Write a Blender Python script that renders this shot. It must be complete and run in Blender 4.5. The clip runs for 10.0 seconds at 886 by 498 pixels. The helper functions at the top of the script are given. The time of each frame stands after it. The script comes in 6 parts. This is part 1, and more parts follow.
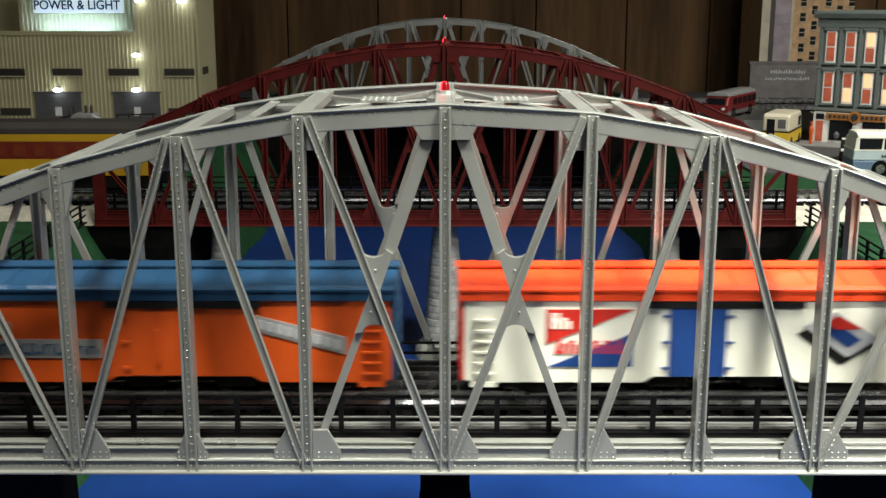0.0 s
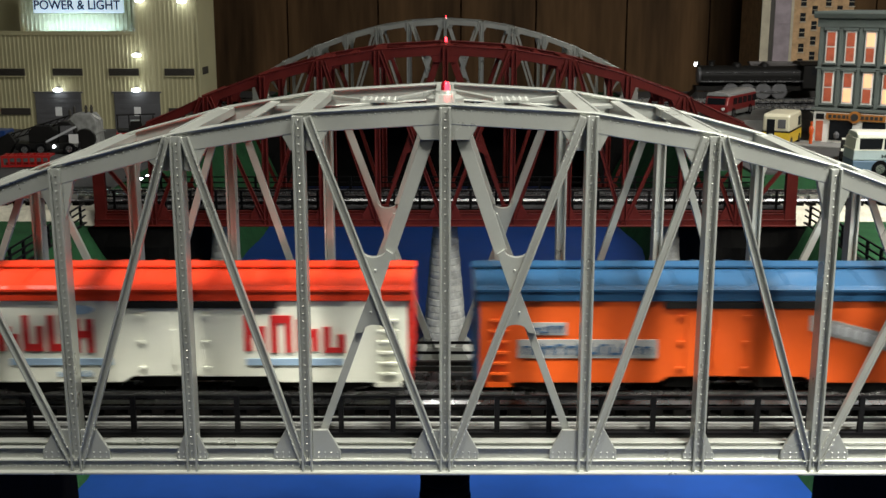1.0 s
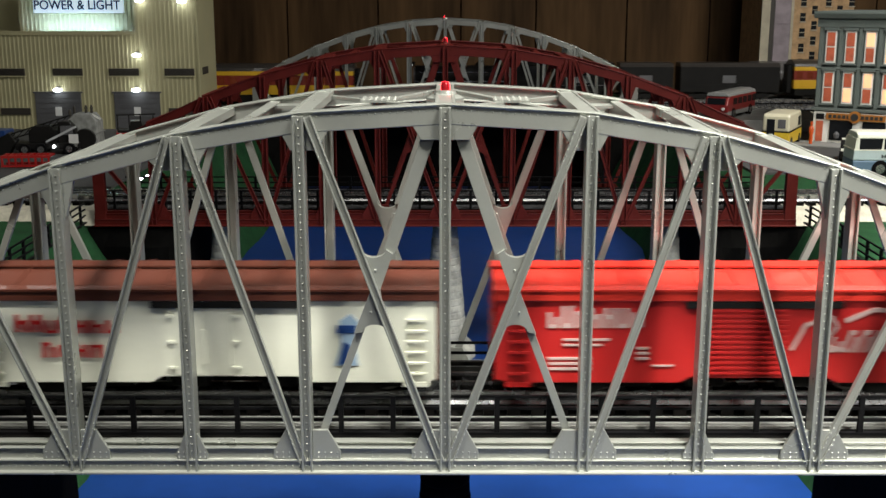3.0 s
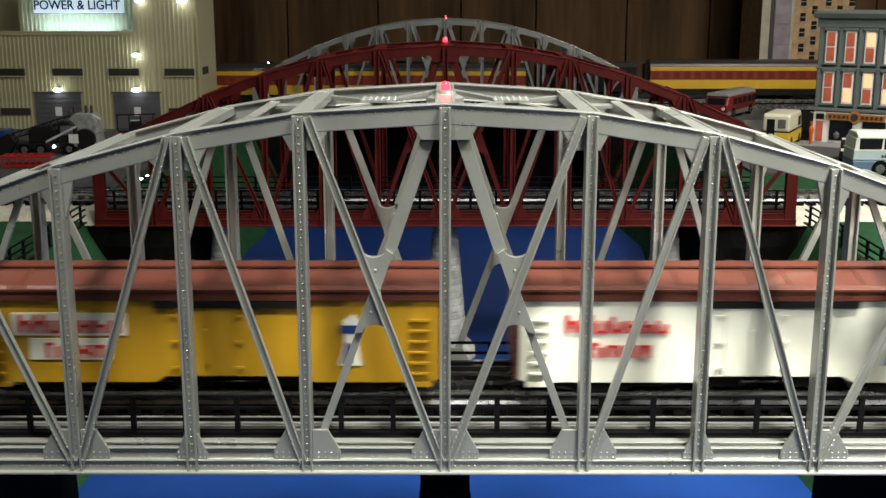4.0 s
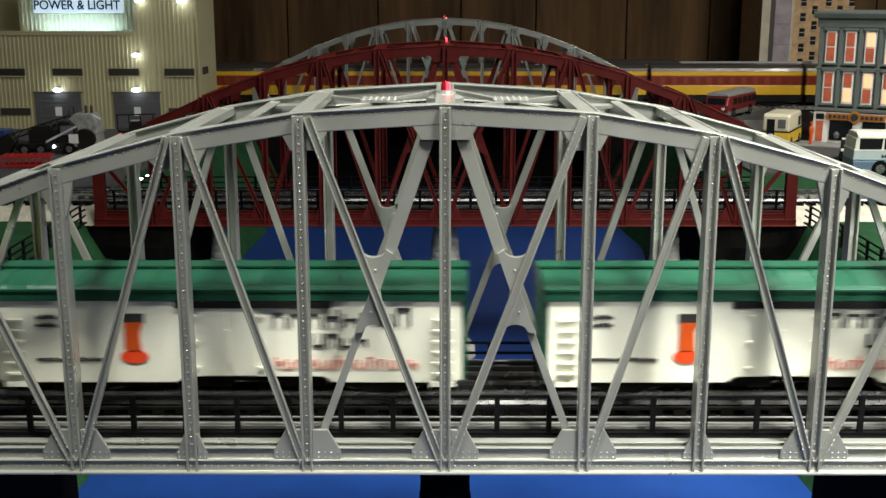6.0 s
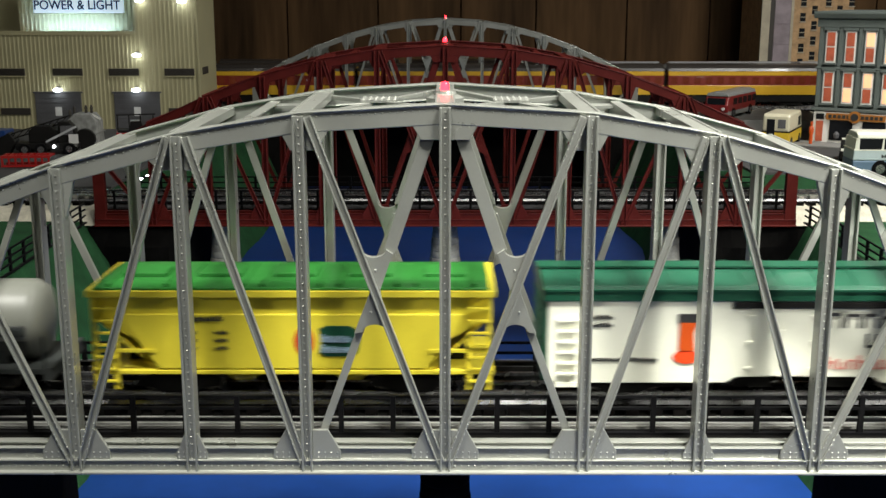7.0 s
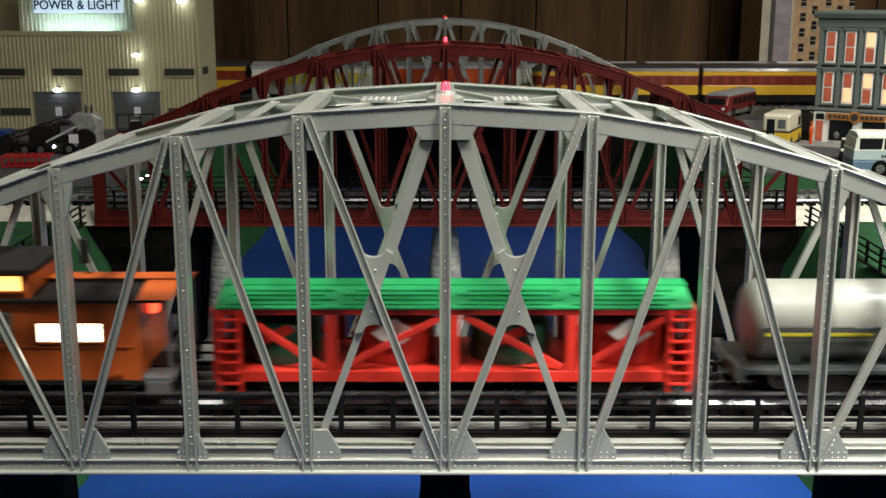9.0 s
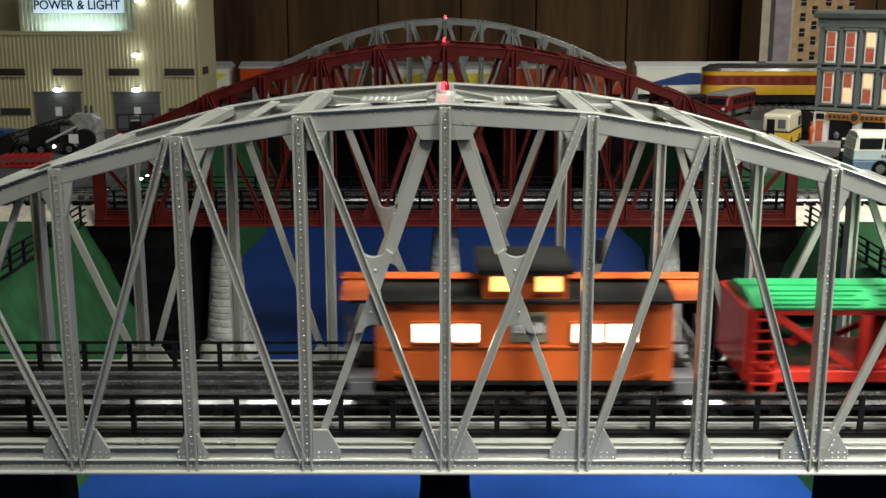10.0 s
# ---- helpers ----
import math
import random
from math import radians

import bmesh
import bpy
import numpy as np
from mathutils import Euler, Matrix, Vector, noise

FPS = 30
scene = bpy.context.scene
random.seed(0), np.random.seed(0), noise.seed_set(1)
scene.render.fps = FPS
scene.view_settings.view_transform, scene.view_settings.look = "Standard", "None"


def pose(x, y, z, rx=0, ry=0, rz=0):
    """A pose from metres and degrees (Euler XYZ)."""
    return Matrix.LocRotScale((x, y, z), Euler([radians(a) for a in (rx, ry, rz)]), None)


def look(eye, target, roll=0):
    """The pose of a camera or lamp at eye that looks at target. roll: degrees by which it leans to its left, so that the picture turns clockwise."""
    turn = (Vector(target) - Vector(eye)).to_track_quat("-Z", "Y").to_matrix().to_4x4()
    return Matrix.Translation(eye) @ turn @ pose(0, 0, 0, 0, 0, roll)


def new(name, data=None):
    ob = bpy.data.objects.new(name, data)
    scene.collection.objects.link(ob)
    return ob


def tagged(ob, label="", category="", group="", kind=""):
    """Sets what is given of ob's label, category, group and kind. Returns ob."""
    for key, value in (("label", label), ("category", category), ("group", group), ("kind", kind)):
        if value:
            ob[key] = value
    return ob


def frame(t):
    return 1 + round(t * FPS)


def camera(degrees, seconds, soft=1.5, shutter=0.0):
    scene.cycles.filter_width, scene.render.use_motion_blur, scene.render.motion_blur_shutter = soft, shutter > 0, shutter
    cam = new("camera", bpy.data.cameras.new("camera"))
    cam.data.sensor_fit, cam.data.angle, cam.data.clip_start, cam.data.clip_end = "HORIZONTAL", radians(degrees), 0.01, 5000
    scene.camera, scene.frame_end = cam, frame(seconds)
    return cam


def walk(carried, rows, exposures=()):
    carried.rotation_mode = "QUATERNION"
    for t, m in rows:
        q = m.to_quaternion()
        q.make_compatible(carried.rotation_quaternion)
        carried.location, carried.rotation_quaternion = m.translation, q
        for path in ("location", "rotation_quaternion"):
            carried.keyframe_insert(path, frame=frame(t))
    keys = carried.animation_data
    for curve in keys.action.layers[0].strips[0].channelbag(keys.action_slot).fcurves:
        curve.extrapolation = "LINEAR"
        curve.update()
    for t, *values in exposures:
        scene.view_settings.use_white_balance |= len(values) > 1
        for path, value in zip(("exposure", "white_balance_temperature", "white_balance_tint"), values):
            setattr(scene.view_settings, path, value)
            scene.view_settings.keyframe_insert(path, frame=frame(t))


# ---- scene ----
# A model railway in O scale (1:48): three arch bridges one behind the other, trains on their tracks.
# Camera: stands still, level with the top of the near bridge, looking slightly down.
cam = camera(43.24, 10.0, soft=1.5, shutter=0.4)
EYE = pose(0.0, -0.56, 0.2512, 77.15, 0, 0.11)
walk(cam, [(0.0, EYE), (10.0, EYE)], exposures=[(0.0, 0.0), (10.0, 0.0)])

# ---- light ----
world = bpy.data.worlds.new("room_dark")
scene.world = world
world.use_nodes = True
world.node_tree.nodes["Background"].inputs[0].default_value = (1.0, 0.95, 0.9, 1)
world.node_tree.nodes["Background"].inputs[1].default_value = 0.003


def area_lamp(name, eye, target, sx, sy, power, color):
    data = bpy.data.lights.new(name, "AREA")
    data.shape, data.size, data.size_y, data.energy, data.color = "RECTANGLE", sx, sy, power, color
    ob = new(name, data)
    ob.matrix_world = look(eye, target)
    return ob


def spot_lamp(name, eye, target, power, degrees, color, radius):
    data = bpy.data.lights.new(name, "SPOT")
    data.energy, data.spot_size, data.spot_blend, data.color, data.shadow_soft_size = power, radians(degrees), 1.0, color, radius
    ob = new(name, data)
    ob.matrix_world = look(eye, target)
    return ob


# track spotlights: one from the front right, two from above on the near bridge's deck
spot_lamp("track_spotlight", (0.95, -1.30, 1.0), (0.34, 0.0, -0.03), 80.0, 34, (1.0, 0.985, 0.90), 0.16)
spot_lamp("deck_spotlight", (0.50, -0.42, 1.25), (0.36, -0.01, 0.0), 250.0, 46, (1.0, 0.985, 0.90), 0.10)
spot_lamp("deck_spotlight", (-0.22, -0.42, 1.25), (-0.20, -0.01, 0.0), 115.0, 46, (1.0, 0.985, 0.90), 0.10)
# ceiling panels to the right of the near bridge, over the middle, the town and the yard
area_lamp("ceiling_lamp_right", (0.58, -0.15, 0.86), (0.50, -0.09, 0.0), 0.7, 0.12, 17.0, (1.0, 0.985, 0.90))
area_lamp("ceiling_lamp_middle", (0.30, 0.36, 0.95), (0.30, 0.10, 0.0), 1.0, 0.12, 3.0, (1.0, 0.985, 0.90))
area_lamp("ceiling_lamp_back", (0.98, 0.62, 0.95), (0.78, 1.15, 0.0), 0.3, 0.2, 14.0, (1.0, 0.98, 0.92))
area_lamp("ceiling_lamp_yard", (-0.75, 0.70, 1.05), (-0.70, 1.0, 0.0), 0.3, 0.2, 1.3, (1.0, 0.98, 0.93))


# ---- materials ----
def material(name, color, rough=0.5, metal=0.0, var=0.12, scale=40.0, bump=0.0, fine=600.0, glow=None, power=0.0, tone=None, coat=0.0, spec=0.5, stretch=None):
    m = bpy.data.materials.new(name)
    m.use_nodes = True
    nt = m.node_tree
    b = nt.nodes["Principled BSDF"]
    b.inputs["Roughness"].default_value, b.inputs["Metallic"].default_value = rough, metal
    b.inputs["Coat Weight"].default_value = coat
    b.inputs["Specular IOR Level"].default_value = spec
    co = nt.nodes.new("ShaderNodeTexCoord")
    n1, n2 = nt.nodes.new("ShaderNodeTexNoise"), nt.nodes.new("ShaderNodeTexNoise")
    n1.inputs["Scale"].default_value, n2.inputs["Scale"].default_value = scale, fine
    n1.inputs["Detail"].default_value = 6
    source = co.outputs["Object"]
    if stretch:
        # grain drawn out along one axis, laid out by place and not by panel
        mp = nt.nodes.new("ShaderNodeMapping")
        mp.inputs["Scale"].default_value = stretch
        geo = nt.nodes.new("ShaderNodeNewGeometry")
        nt.links.new(geo.outputs["Position"], mp.inputs["Vector"])
        source = mp.outputs[0]
    for n in (n1, n2):
        nt.links.new(source, n.inputs["Vector"])
    add = nt.nodes.new("ShaderNodeMath")
    add.operation = "MULTIPLY_ADD"
    add.inputs[1].default_value = 0.35
    nt.links.new(n2.outputs["Fac"], add.inputs[0])
    nt.links.new(n1.outputs["Fac"], add.inputs[2])
    ramp = nt.nodes.new("ShaderNodeValToRGB")
    lo = tone or [c * (1 - var) for c in color]
    hi = [min(1, c * (1 + var)) for c in color]
    ramp.color_ramp.elements[0].position, ramp.color_ramp.elements[1].position = 0.45, 0.9
    ramp.color_ramp.elements[0].color, ramp.color_ramp.elements[1].color = (*lo, 1), (*hi, 1)
    nt.links.new(add.outputs[0], ramp.inputs[0])
    nt.links.new(ramp.outputs[0], b.inputs["Base Color"])
    rr = nt.nodes.new("ShaderNodeMath")
    rr.operation = "MULTIPLY_ADD"
    rr.inputs[1].default_value, rr.inputs[2].default_value = 0.25, rough - 0.12
    nt.links.new(n1.outputs["Fac"], rr.inputs[0])
    nt.links.new(rr.outputs[0], b.inputs["Roughness"])
    if bump:
        bp = nt.nodes.new("ShaderNodeBump")
        bp.inputs["Strength"].default_value, bp.inputs["Distance"].default_value = bump, 0.001
        nt.links.new(add.outputs[0], bp.inputs["Height"])
        nt.links.new(bp.outputs[0], b.inputs["Normal"])
    if glow:
        b.inputs["Emission Color"].default_value, b.inputs["Emission Strength"].default_value = (*glow, 1), power
    return m


SILVER = material("silver_paint", (0.335, 0.345, 0.315), 0.31, 0.56, 0.05, 40)
# rivet heads lighter than the silver paint, their highlights put into the colour
GLINTRIVET = material("glint_rivet_heads", (0.36, 0.37, 0.34), 0.34, 0.45, 0.1, 90)
RED_STEEL = material("oxide_red_paint", (0.080, 0.0085, 0.0065), 0.5, 0.0, 0.2, 60, 0.05, spec=0.18)
BLACK = material("black_plastic", (0.0045, 0.0045, 0.005), 0.5, 0.0, 0.2, 60, spec=0.08)
DECK = material("dark_deck", (0.0048, 0.0046, 0.0042), 0.5, 0.0, 0.35, 70, 0.2, spec=0.02)
TIE = material("tie_black", (0.0045, 0.004, 0.0036), 0.6, 0, 0.3, 120, 0.2, spec=0.05)
RAIL = material("rail_steel", (0.42, 0.42, 0.43), 0.25, 0.9, 0.1, 80)
# pale colour of the strips that imitate reflections on the deck
STRIP = material("deck_reflection_metal", (0.34, 0.34, 0.32), 0.35, 0.4, 0.25, 30)
GRASS = material("grass_mat", (0.012, 0.052, 0.019), 0.9, 0, 0.35, 45, 0.9, 900, spec=0.15)
WATER = material("blue_water_board", (0.003, 0.029, 0.15), 0.45, 0, 0.2, 5, 0.02, 60)
# dark rock, taken near black to hold the shade under the bridges
ROCK = material("shade_black_rock", (0.004, 0.0038, 0.0035), 0.85, 0, 0.5, 40, 0.6, 220, spec=0.05)
STONE = material("pale_stone", (0.36, 0.36, 0.325), 0.8, 0, 0.32, 90, 0.9, 300)
ASPHALT = material("asphalt", (0.055, 0.055, 0.055), 0.8, 0, 0.25, 25, 0.2, 500)
BALLAST = material("cream_ballast", (0.55, 0.52, 0.42), 0.85, 0, 0.25, 90, 0.6, 500)
CONCRETE = material("grey_concrete", (0.2, 0.2, 0.19), 0.8, 0, 0.2, 30, 0.2, 300)
WALLWOOD = material("brown_wood_panel", (0.078, 0.044, 0.020), 0.7, 0, 0.7, 7, 0.1, 60, spec=0.1, stretch=(1.0, 1.0, 0.10))
GAP = material("panel_joint", (0.014, 0.007, 0.004), 0.8, spec=0.1)
CEIL = material("ceiling_paint", (0.10, 0.09, 0.08), 0.9, 0, 0.05, 4)
CARPET = material("room_floor", (0.08, 0.075, 0.07), 0.9, 0, 0.2, 12)
TAN_METAL = material("tan_corrugated_metal", (0.40, 0.37, 0.215), 0.5, 0, 0.08, 18)
DARKMETAL = material("dark_grey_metal", (0.10, 0.10, 0.105), 0.5, 0.1, 0.15, 40)
LOUVER = material("louver_brown", (0.035, 0.03, 0.024), 0.6, 0, 0.2, 60)
PAPER = material("notice_paper", (0.6, 0.6, 0.58), 0.8, 0, 0.1, 60)
SIGNWHITE = material("lit_sign_face", (0.8, 0.85, 0.9), 0.5, 0, 0.02, 30, glow=(0.62, 0.85, 1.0), power=0.55)
SIGNBLUE = material("sign_navy", (0.012, 0.025, 0.09), 0.5)
LEDWHITE = material("led_white", (0.9, 0.95, 1), 0.4, glow=(0.9, 0.97, 1.0), power=13.0)
LEDSOFT = material("led_strip", (0.9, 0.95, 1), 0.4, glow=(0.44, 0.68, 1.0), power=48.0)
REDLENS = material("red_beacon_lens", (0.35, 0.004, 0.008), 0.15, 0, 0.05, 60, glow=(1.0, 0.022, 0.035), power=9.0, coat=0.5)
UNLITLENS = material("unlit_beacon_lens", (0.20, 0.006, 0.010), 0.15, 0, 0.05, 60, coat=0.5)
WINWARM = material("warm_lit_window", (0.8, 0.5, 0.3), 0.4, 0, 0.1, 30, glow=(1.0, 0.50, 0.24), power=0.75)
# red panes with a faint glow for the lit rooms behind
WINRED = material("dim_red_lit_window", (0.26, 0.06, 0.03), 0.5, 0, 0.4, 90, glow=(1.0, 0.22, 0.10), power=0.17)
WINDARK = material("dark_glass", (0.008, 0.009, 0.011), 0.45, 0, 0.1, 30, spec=0.12)
WHITE = material("white_enamel", (0.75, 0.755, 0.64), 0.38, 0, 0.04, 40, coat=0.15)
TRIMWHITE = material("white_trim", (0.72, 0.72, 0.68), 0.6, 0, 0.06, 40)


# ---- mesh tools ----
class Geo:
    """Collects boxes, prisms and tubes into one mesh."""

    def __init__(self):
        self.v, self.f = [], []

    def add(self, v, f):
        o = len(self.v)
        self.v += [tuple(p) for p in v]
        self.f += [tuple(i + o for i in q) for q in f]
        return self

    def box(self, x0, x1, y0, y1, z0, z1):
        v = [(x, y, z) for x in (x0, x1) for y in (y0, y1) for z in (z0, z1)]
        return self.add(v, [(0, 1, 3, 2), (4, 6, 7, 5), (0, 4, 5, 1), (2, 3, 7, 6), (0, 2, 6, 4), (1, 5, 7, 3)])

    def prism(self, poly, y0, y1):
        """A polygon in x, z (counter-clockwise seen from the front) between y0 and y1."""
        n = len(poly)
        v = [(x, y0, z) for x, z in poly] + [(x, y1, z) for x, z in poly]
        f = [tuple(range(n)), tuple(range(2 * n - 1, n - 1, -1))]
        f += [(i, i + n, (i + 1) % n + n, (i + 1) % n) for i in range(n)]
        return self.add(v, f)

    def prism_x(self, poly, x0, x1):
        """A polygon in y, z between x0 and x1."""
        n = len(poly)
        v = [(x0, y, z) for y, z in poly] + [(x1, y, z) for y, z in poly]
        f = [tuple(range(n - 1, -1, -1)), tuple(range(n, 2 * n))]
        f += [(i, (i + 1) % n, (i + 1) % n + n, i + n) for i in range(n)]
        return self.add(v, f)

    def beam(self, p, q, u0, u1, y0, y1):
        """A bar from p to q (x, z); u is the offset across it, in its plane."""
        dx, dz = q[0] - p[0], q[1] - p[1]
        d = math.hypot(dx, dz)
        nx, nz = -dz / d, dx / d
        poly = [(p[0] + nx * u0, p[1] + nz * u0), (q[0] + nx * u0, q[1] + nz * u0), (q[0] + nx * u1, q[1] + nz * u1), (p[0] + nx * u1, p[1] + nz * u1)]
        return self.prism(poly, y0, y1)

    def loft(self, p, q, prof):
        """A section prof of (u, y), counter-clockwise from above, carried from p to q (x, z)."""
        dx, dz = q[0] - p[0], q[1] - p[1]
        d = math.hypot(dx, dz)
        nx, nz = dz / d, -dx / d
        n = len(prof)
        v = [(e[0] + nx * u, y, e[1] + nz * u) for e in (p, q) for u, y in prof]
        f = [tuple(range(n - 1, -1, -1)), tuple(range(n, 2 * n))] + [(i, (i + 1) % n, (i + 1) % n + n, i + n) for i in range(n)]
        return self.add(v, f)

    def sweep(self, path, prof):
        """A section prof of (y, dz) carried along a path of (x, z) points, kept upright."""
        n, k = len(prof), len(path)
        v = [(x, y, z + dz) for x, z in path for y, dz in prof]
        f = [tuple(range(n - 1, -1, -1)), tuple(range((k - 1) * n, k * n))]
        for j in range(k - 1):
            f += [(j * n + i, j * n + (i + 1) % n, (j + 1) * n + (i + 1) % n, (j + 1) * n + i) for i in range(n)]
        return self.add(v, f)

    def bar(self, a, b, w, h):
        """A square bar between two points in space."""
        a, b = Vector(a), Vector(b)
        d = (b - a).normalized()
        s = d.cross(Vector((0, 0, 1)))
        s = s.normalized() if s.length > 1e-5 else Vector((1, 0, 0))
        t = s.cross(d).normalized()
        v = [e + s * (i * w / 2) + t * (j * h / 2) for e in (a, b) for i, j in ((-1, -1), (1, -1), (1, 1), (-1, 1))]
        return self.add(v, [(3, 2, 1, 0), (4, 5, 6, 7), (0, 1, 5, 4), (1, 2, 6, 5), (2, 3, 7, 6), (3, 0, 4, 7)])

    def tube(self, c, axis, r, length, n=16, r2=None):
        """A cylinder or cone along axis ('x', 'y' or 'z') from c."""
        r2 = r if r2 is None else r2
        v = []
        for k, rad in ((0, r), (length, r2)):
            for i in range(n):
                a = 2 * math.pi * i / n
                p = {"z": (rad * math.cos(a), rad * math.sin(a), k), "x": (k, rad * math.cos(a), rad * math.sin(a)), "y": (rad * math.sin(a), k, rad * math.cos(a))}[axis]
                v.append([c[j] + p[j] for j in range(3)])
        f = [tuple(range(n - 1, -1, -1)), tuple(range(n, 2 * n))] + [(i, (i + 1) % n, (i + 1) % n + n, i + n) for i in range(n)]
        return self.add(v, f)

    def lathe(self, c, rings, n=20):
        """Rings of (radius, z) round an upright axis at c."""
        v = [(c[0] + r * math.cos(2 * math.pi * i / n), c[1] + r * math.sin(2 * math.pi * i / n), c[2] + z) for r, z in rings for i in range(n)]
        f = [tuple(range(n - 1, -1, -1)), tuple(range((len(rings) - 1) * n, len(rings) * n))]
        for k in range(len(rings) - 1):
            f += [(k * n + i, k * n + (i + 1) % n, (k + 1) * n + (i + 1) % n, (k + 1) * n + i) for i in range(n)]
        return self.add(v, f)

    def rivet(self, x, y, z, r=0.00045):
        r *= 1.1
        h = r * 0.8
        v = [(x - r, y, z - r), (x + r, y, z - r), (x + r, y, z + r), (x - r, y, z + r)]
        v += [(x - r * .5, y - h, z - r * .5), (x + r * .5, y - h, z - r * .5), (x + r * .5, y - h, z + r * .5), (x - r * .5, y - h, z + r * .5)]
        return self.add(v, [(4, 5, 6, 7), (0, 1, 5, 4), (1, 2, 6, 5), (2, 3, 7, 6), (3, 0, 4, 7)])

    def mesh(self, name, mat, smooth=False):
        me = bpy.data.meshes.new(name)
        me.from_pydata(self.v, [], self.f)
        me.materials.append(mat)
        if smooth:
            me.polygons.foreach_set("use_smooth", [True] * len(me.polygons))
            me.set_sharp_from_angle(angle=radians(40))
        me.update()
        return me


def part(name, geo, mat, parent, label="", smooth=False, bevel=0.0):
    """Links a Geo (or a mesh) as one mesh object under a thing or a part."""
    me = geo.mesh(name, mat, smooth) if isinstance(geo, Geo) else geo
    ob = new(name, me)
    ob.parent = parent
    if bevel:
        m = ob.modifiers.new("bevel", "BEVEL")
        m.width, m.segments, m.limit_method, m.angle_limit = bevel, 2, "ANGLE", radians(50)
    return tagged(ob, label)


def thing(name, label, category, group="", kind="", at=None):
    ob = new(name)
    ob.empty_display_size = 0.02
    if at is not None:
        ob.matrix_basis = at
    return tagged(ob, label, category, group, kind)


def solid(name, geo, mat, label, category, kind="", smooth=False, bevel=0.0, group=""):
    ob = part(name, geo, mat, None, "", smooth, bevel)
    return tagged(ob, label, category, group, kind)


# ---- structure: room, ground, water ----
def room():
    g = Geo()
    g.box(-5.0, 5.0, 2.34, 2.44, -0.9, 2.2)
    wall = solid("wall_north", g, GAP, "dark brown wood-panelled wall behind the layout", "wall", "structure")
    x, i = -5.0, 0
    meshes = {}
    while x < 4.99:
        w = (0.19, 0.23, 0.21)[i % 3]
        w = min(w, 5.0 - x)
        key = round(w, 3)
        if key not in meshes:
            meshes[key] = Geo().box(0.002, w - 0.002, -0.008, -0.001, -0.9, 2.2).mesh("panel", WALLWOOD)
        p = part("panel", meshes[key], WALLWOOD, wall)
        p.location = (x, 2.34, 0)
        x += w
        i += 1
    solid("wall_south", Geo().box(-5, 5, -2.6, -2.5, -0.9, 2.2), CEIL, "plain painted wall", "wall", "structure")
    solid("wall_east", Geo().box(5, 5.1, -2.6, 2.44, -0.9, 2.2), CEIL, "plain painted wall", "wall", "structure")
    solid("wall_west", Geo().box(-5.1, -5, -2.6, 2.44, -0.9, 2.2), CEIL, "plain painted wall", "wall", "structure")
    solid("ceiling", Geo().box(-5.1, 5.1, -2.6, 2.44, 2.2, 2.3), CEIL, "plain painted ceiling", "ceiling", "structure")
    solid("floor", Geo().box(-5.1, 5.1, -2.6, 2.44, -1.0, -0.9), CARPET, "dark floor of the train room", "floor", "structure")


def bank_z(x, y):
    """Height of the layout's ground: flat tops with a valley between, its sides uneven."""
    a = abs(x) - 0.02 * noise.noise((x * 4, y * 5, 3.0))
    t = (0.395 - a) / 0.088
    t = min(1.0, max(0.0, t))
    return 0.006 - 0.186 * t + (0.004 * noise.noise((x * 30, y * 30, 1)) if 0.02 < t < 0.98 else 0.0)


def ground():
    xs = [-4.95, -2.5, -1.2, -0.8, -0.6, -0.5, -0.44] + [-0.42 + 0.01 * i for i in range(85)] + [0.44, 0.5, 0.6, 0.8, 1.2, 2.5, 4.95]
    ys = [-0.10 + 0.02 * j for j in range(122)]
    v = [(x, y, bank_z(x, y)) for y in ys for x in xs]
    n = len(xs)
    f = [(j * n + i, j * n + i + 1, (j + 1) * n + i + 1, (j + 1) * n + i) for j in range(len(ys) - 1) for i in range(n - 1)]
    g = Geo().add(v, f)
    ob = solid("ground", g, GRASS, "green grass-mat ground with banks sloping to the water", "ground", "structure", smooth=True)
    solid("water", Geo().box(-0.33, 0.33, -0.32, 2.33, -0.172, -0.160), WATER, "bright blue painted water board under the bridges", "water", "structure")
    g = Geo().box(-4.95, 4.95, -0.20, -0.12, -0.35, -0.17)
    solid("layout_fascia", g, BLACK, "black front board of the layout table", "board", "structure")
    # paved yard on both sides behind the middle track, cream roadbeds beside the bridges
    for side, name in ((-1, "yard"), (1, "street")):
        a, b = sorted((side * 0.43, side * 4.9))
        y0 = 0.86 if side < 0 else 0.98
        solid("pavement", Geo().box(a, b, y0, 2.3, 0.001, 0.0095), ASPHALT, "dark asphalt " + name + " of the model town", "pavement", "structure")
        for y in (0.067, 0.717, 1.757):
            g = Geo().prism_x([(y - 0.07, 0.002), (y + 0.07, 0.002), (y + 0.055, 0.0165), (y - 0.055, 0.0165)], *sorted((side * 0.385, side * 4.9)))
            solid("roadbed", g, BALLAST, "cream ballast roadbed leading onto the bridge", "roadbed", "structure")


NODES = [0.0, 0.0733, 0.1346, 0.1962, 0.2580, 0.3200, 0.382]


def arch(x):
    """Height of the upper chord's top at its nodes, straight between them."""
    x = min(abs(x), 0.382)
    for a, b in zip(NODES, NODES[1:]):
        if x <= b + 1e-9:
            za, zb = 0.1983 - 0.80 * a * a, 0.1983 - 0.80 * b * b
            return za + (zb - za) * (x - a) / (b - a)


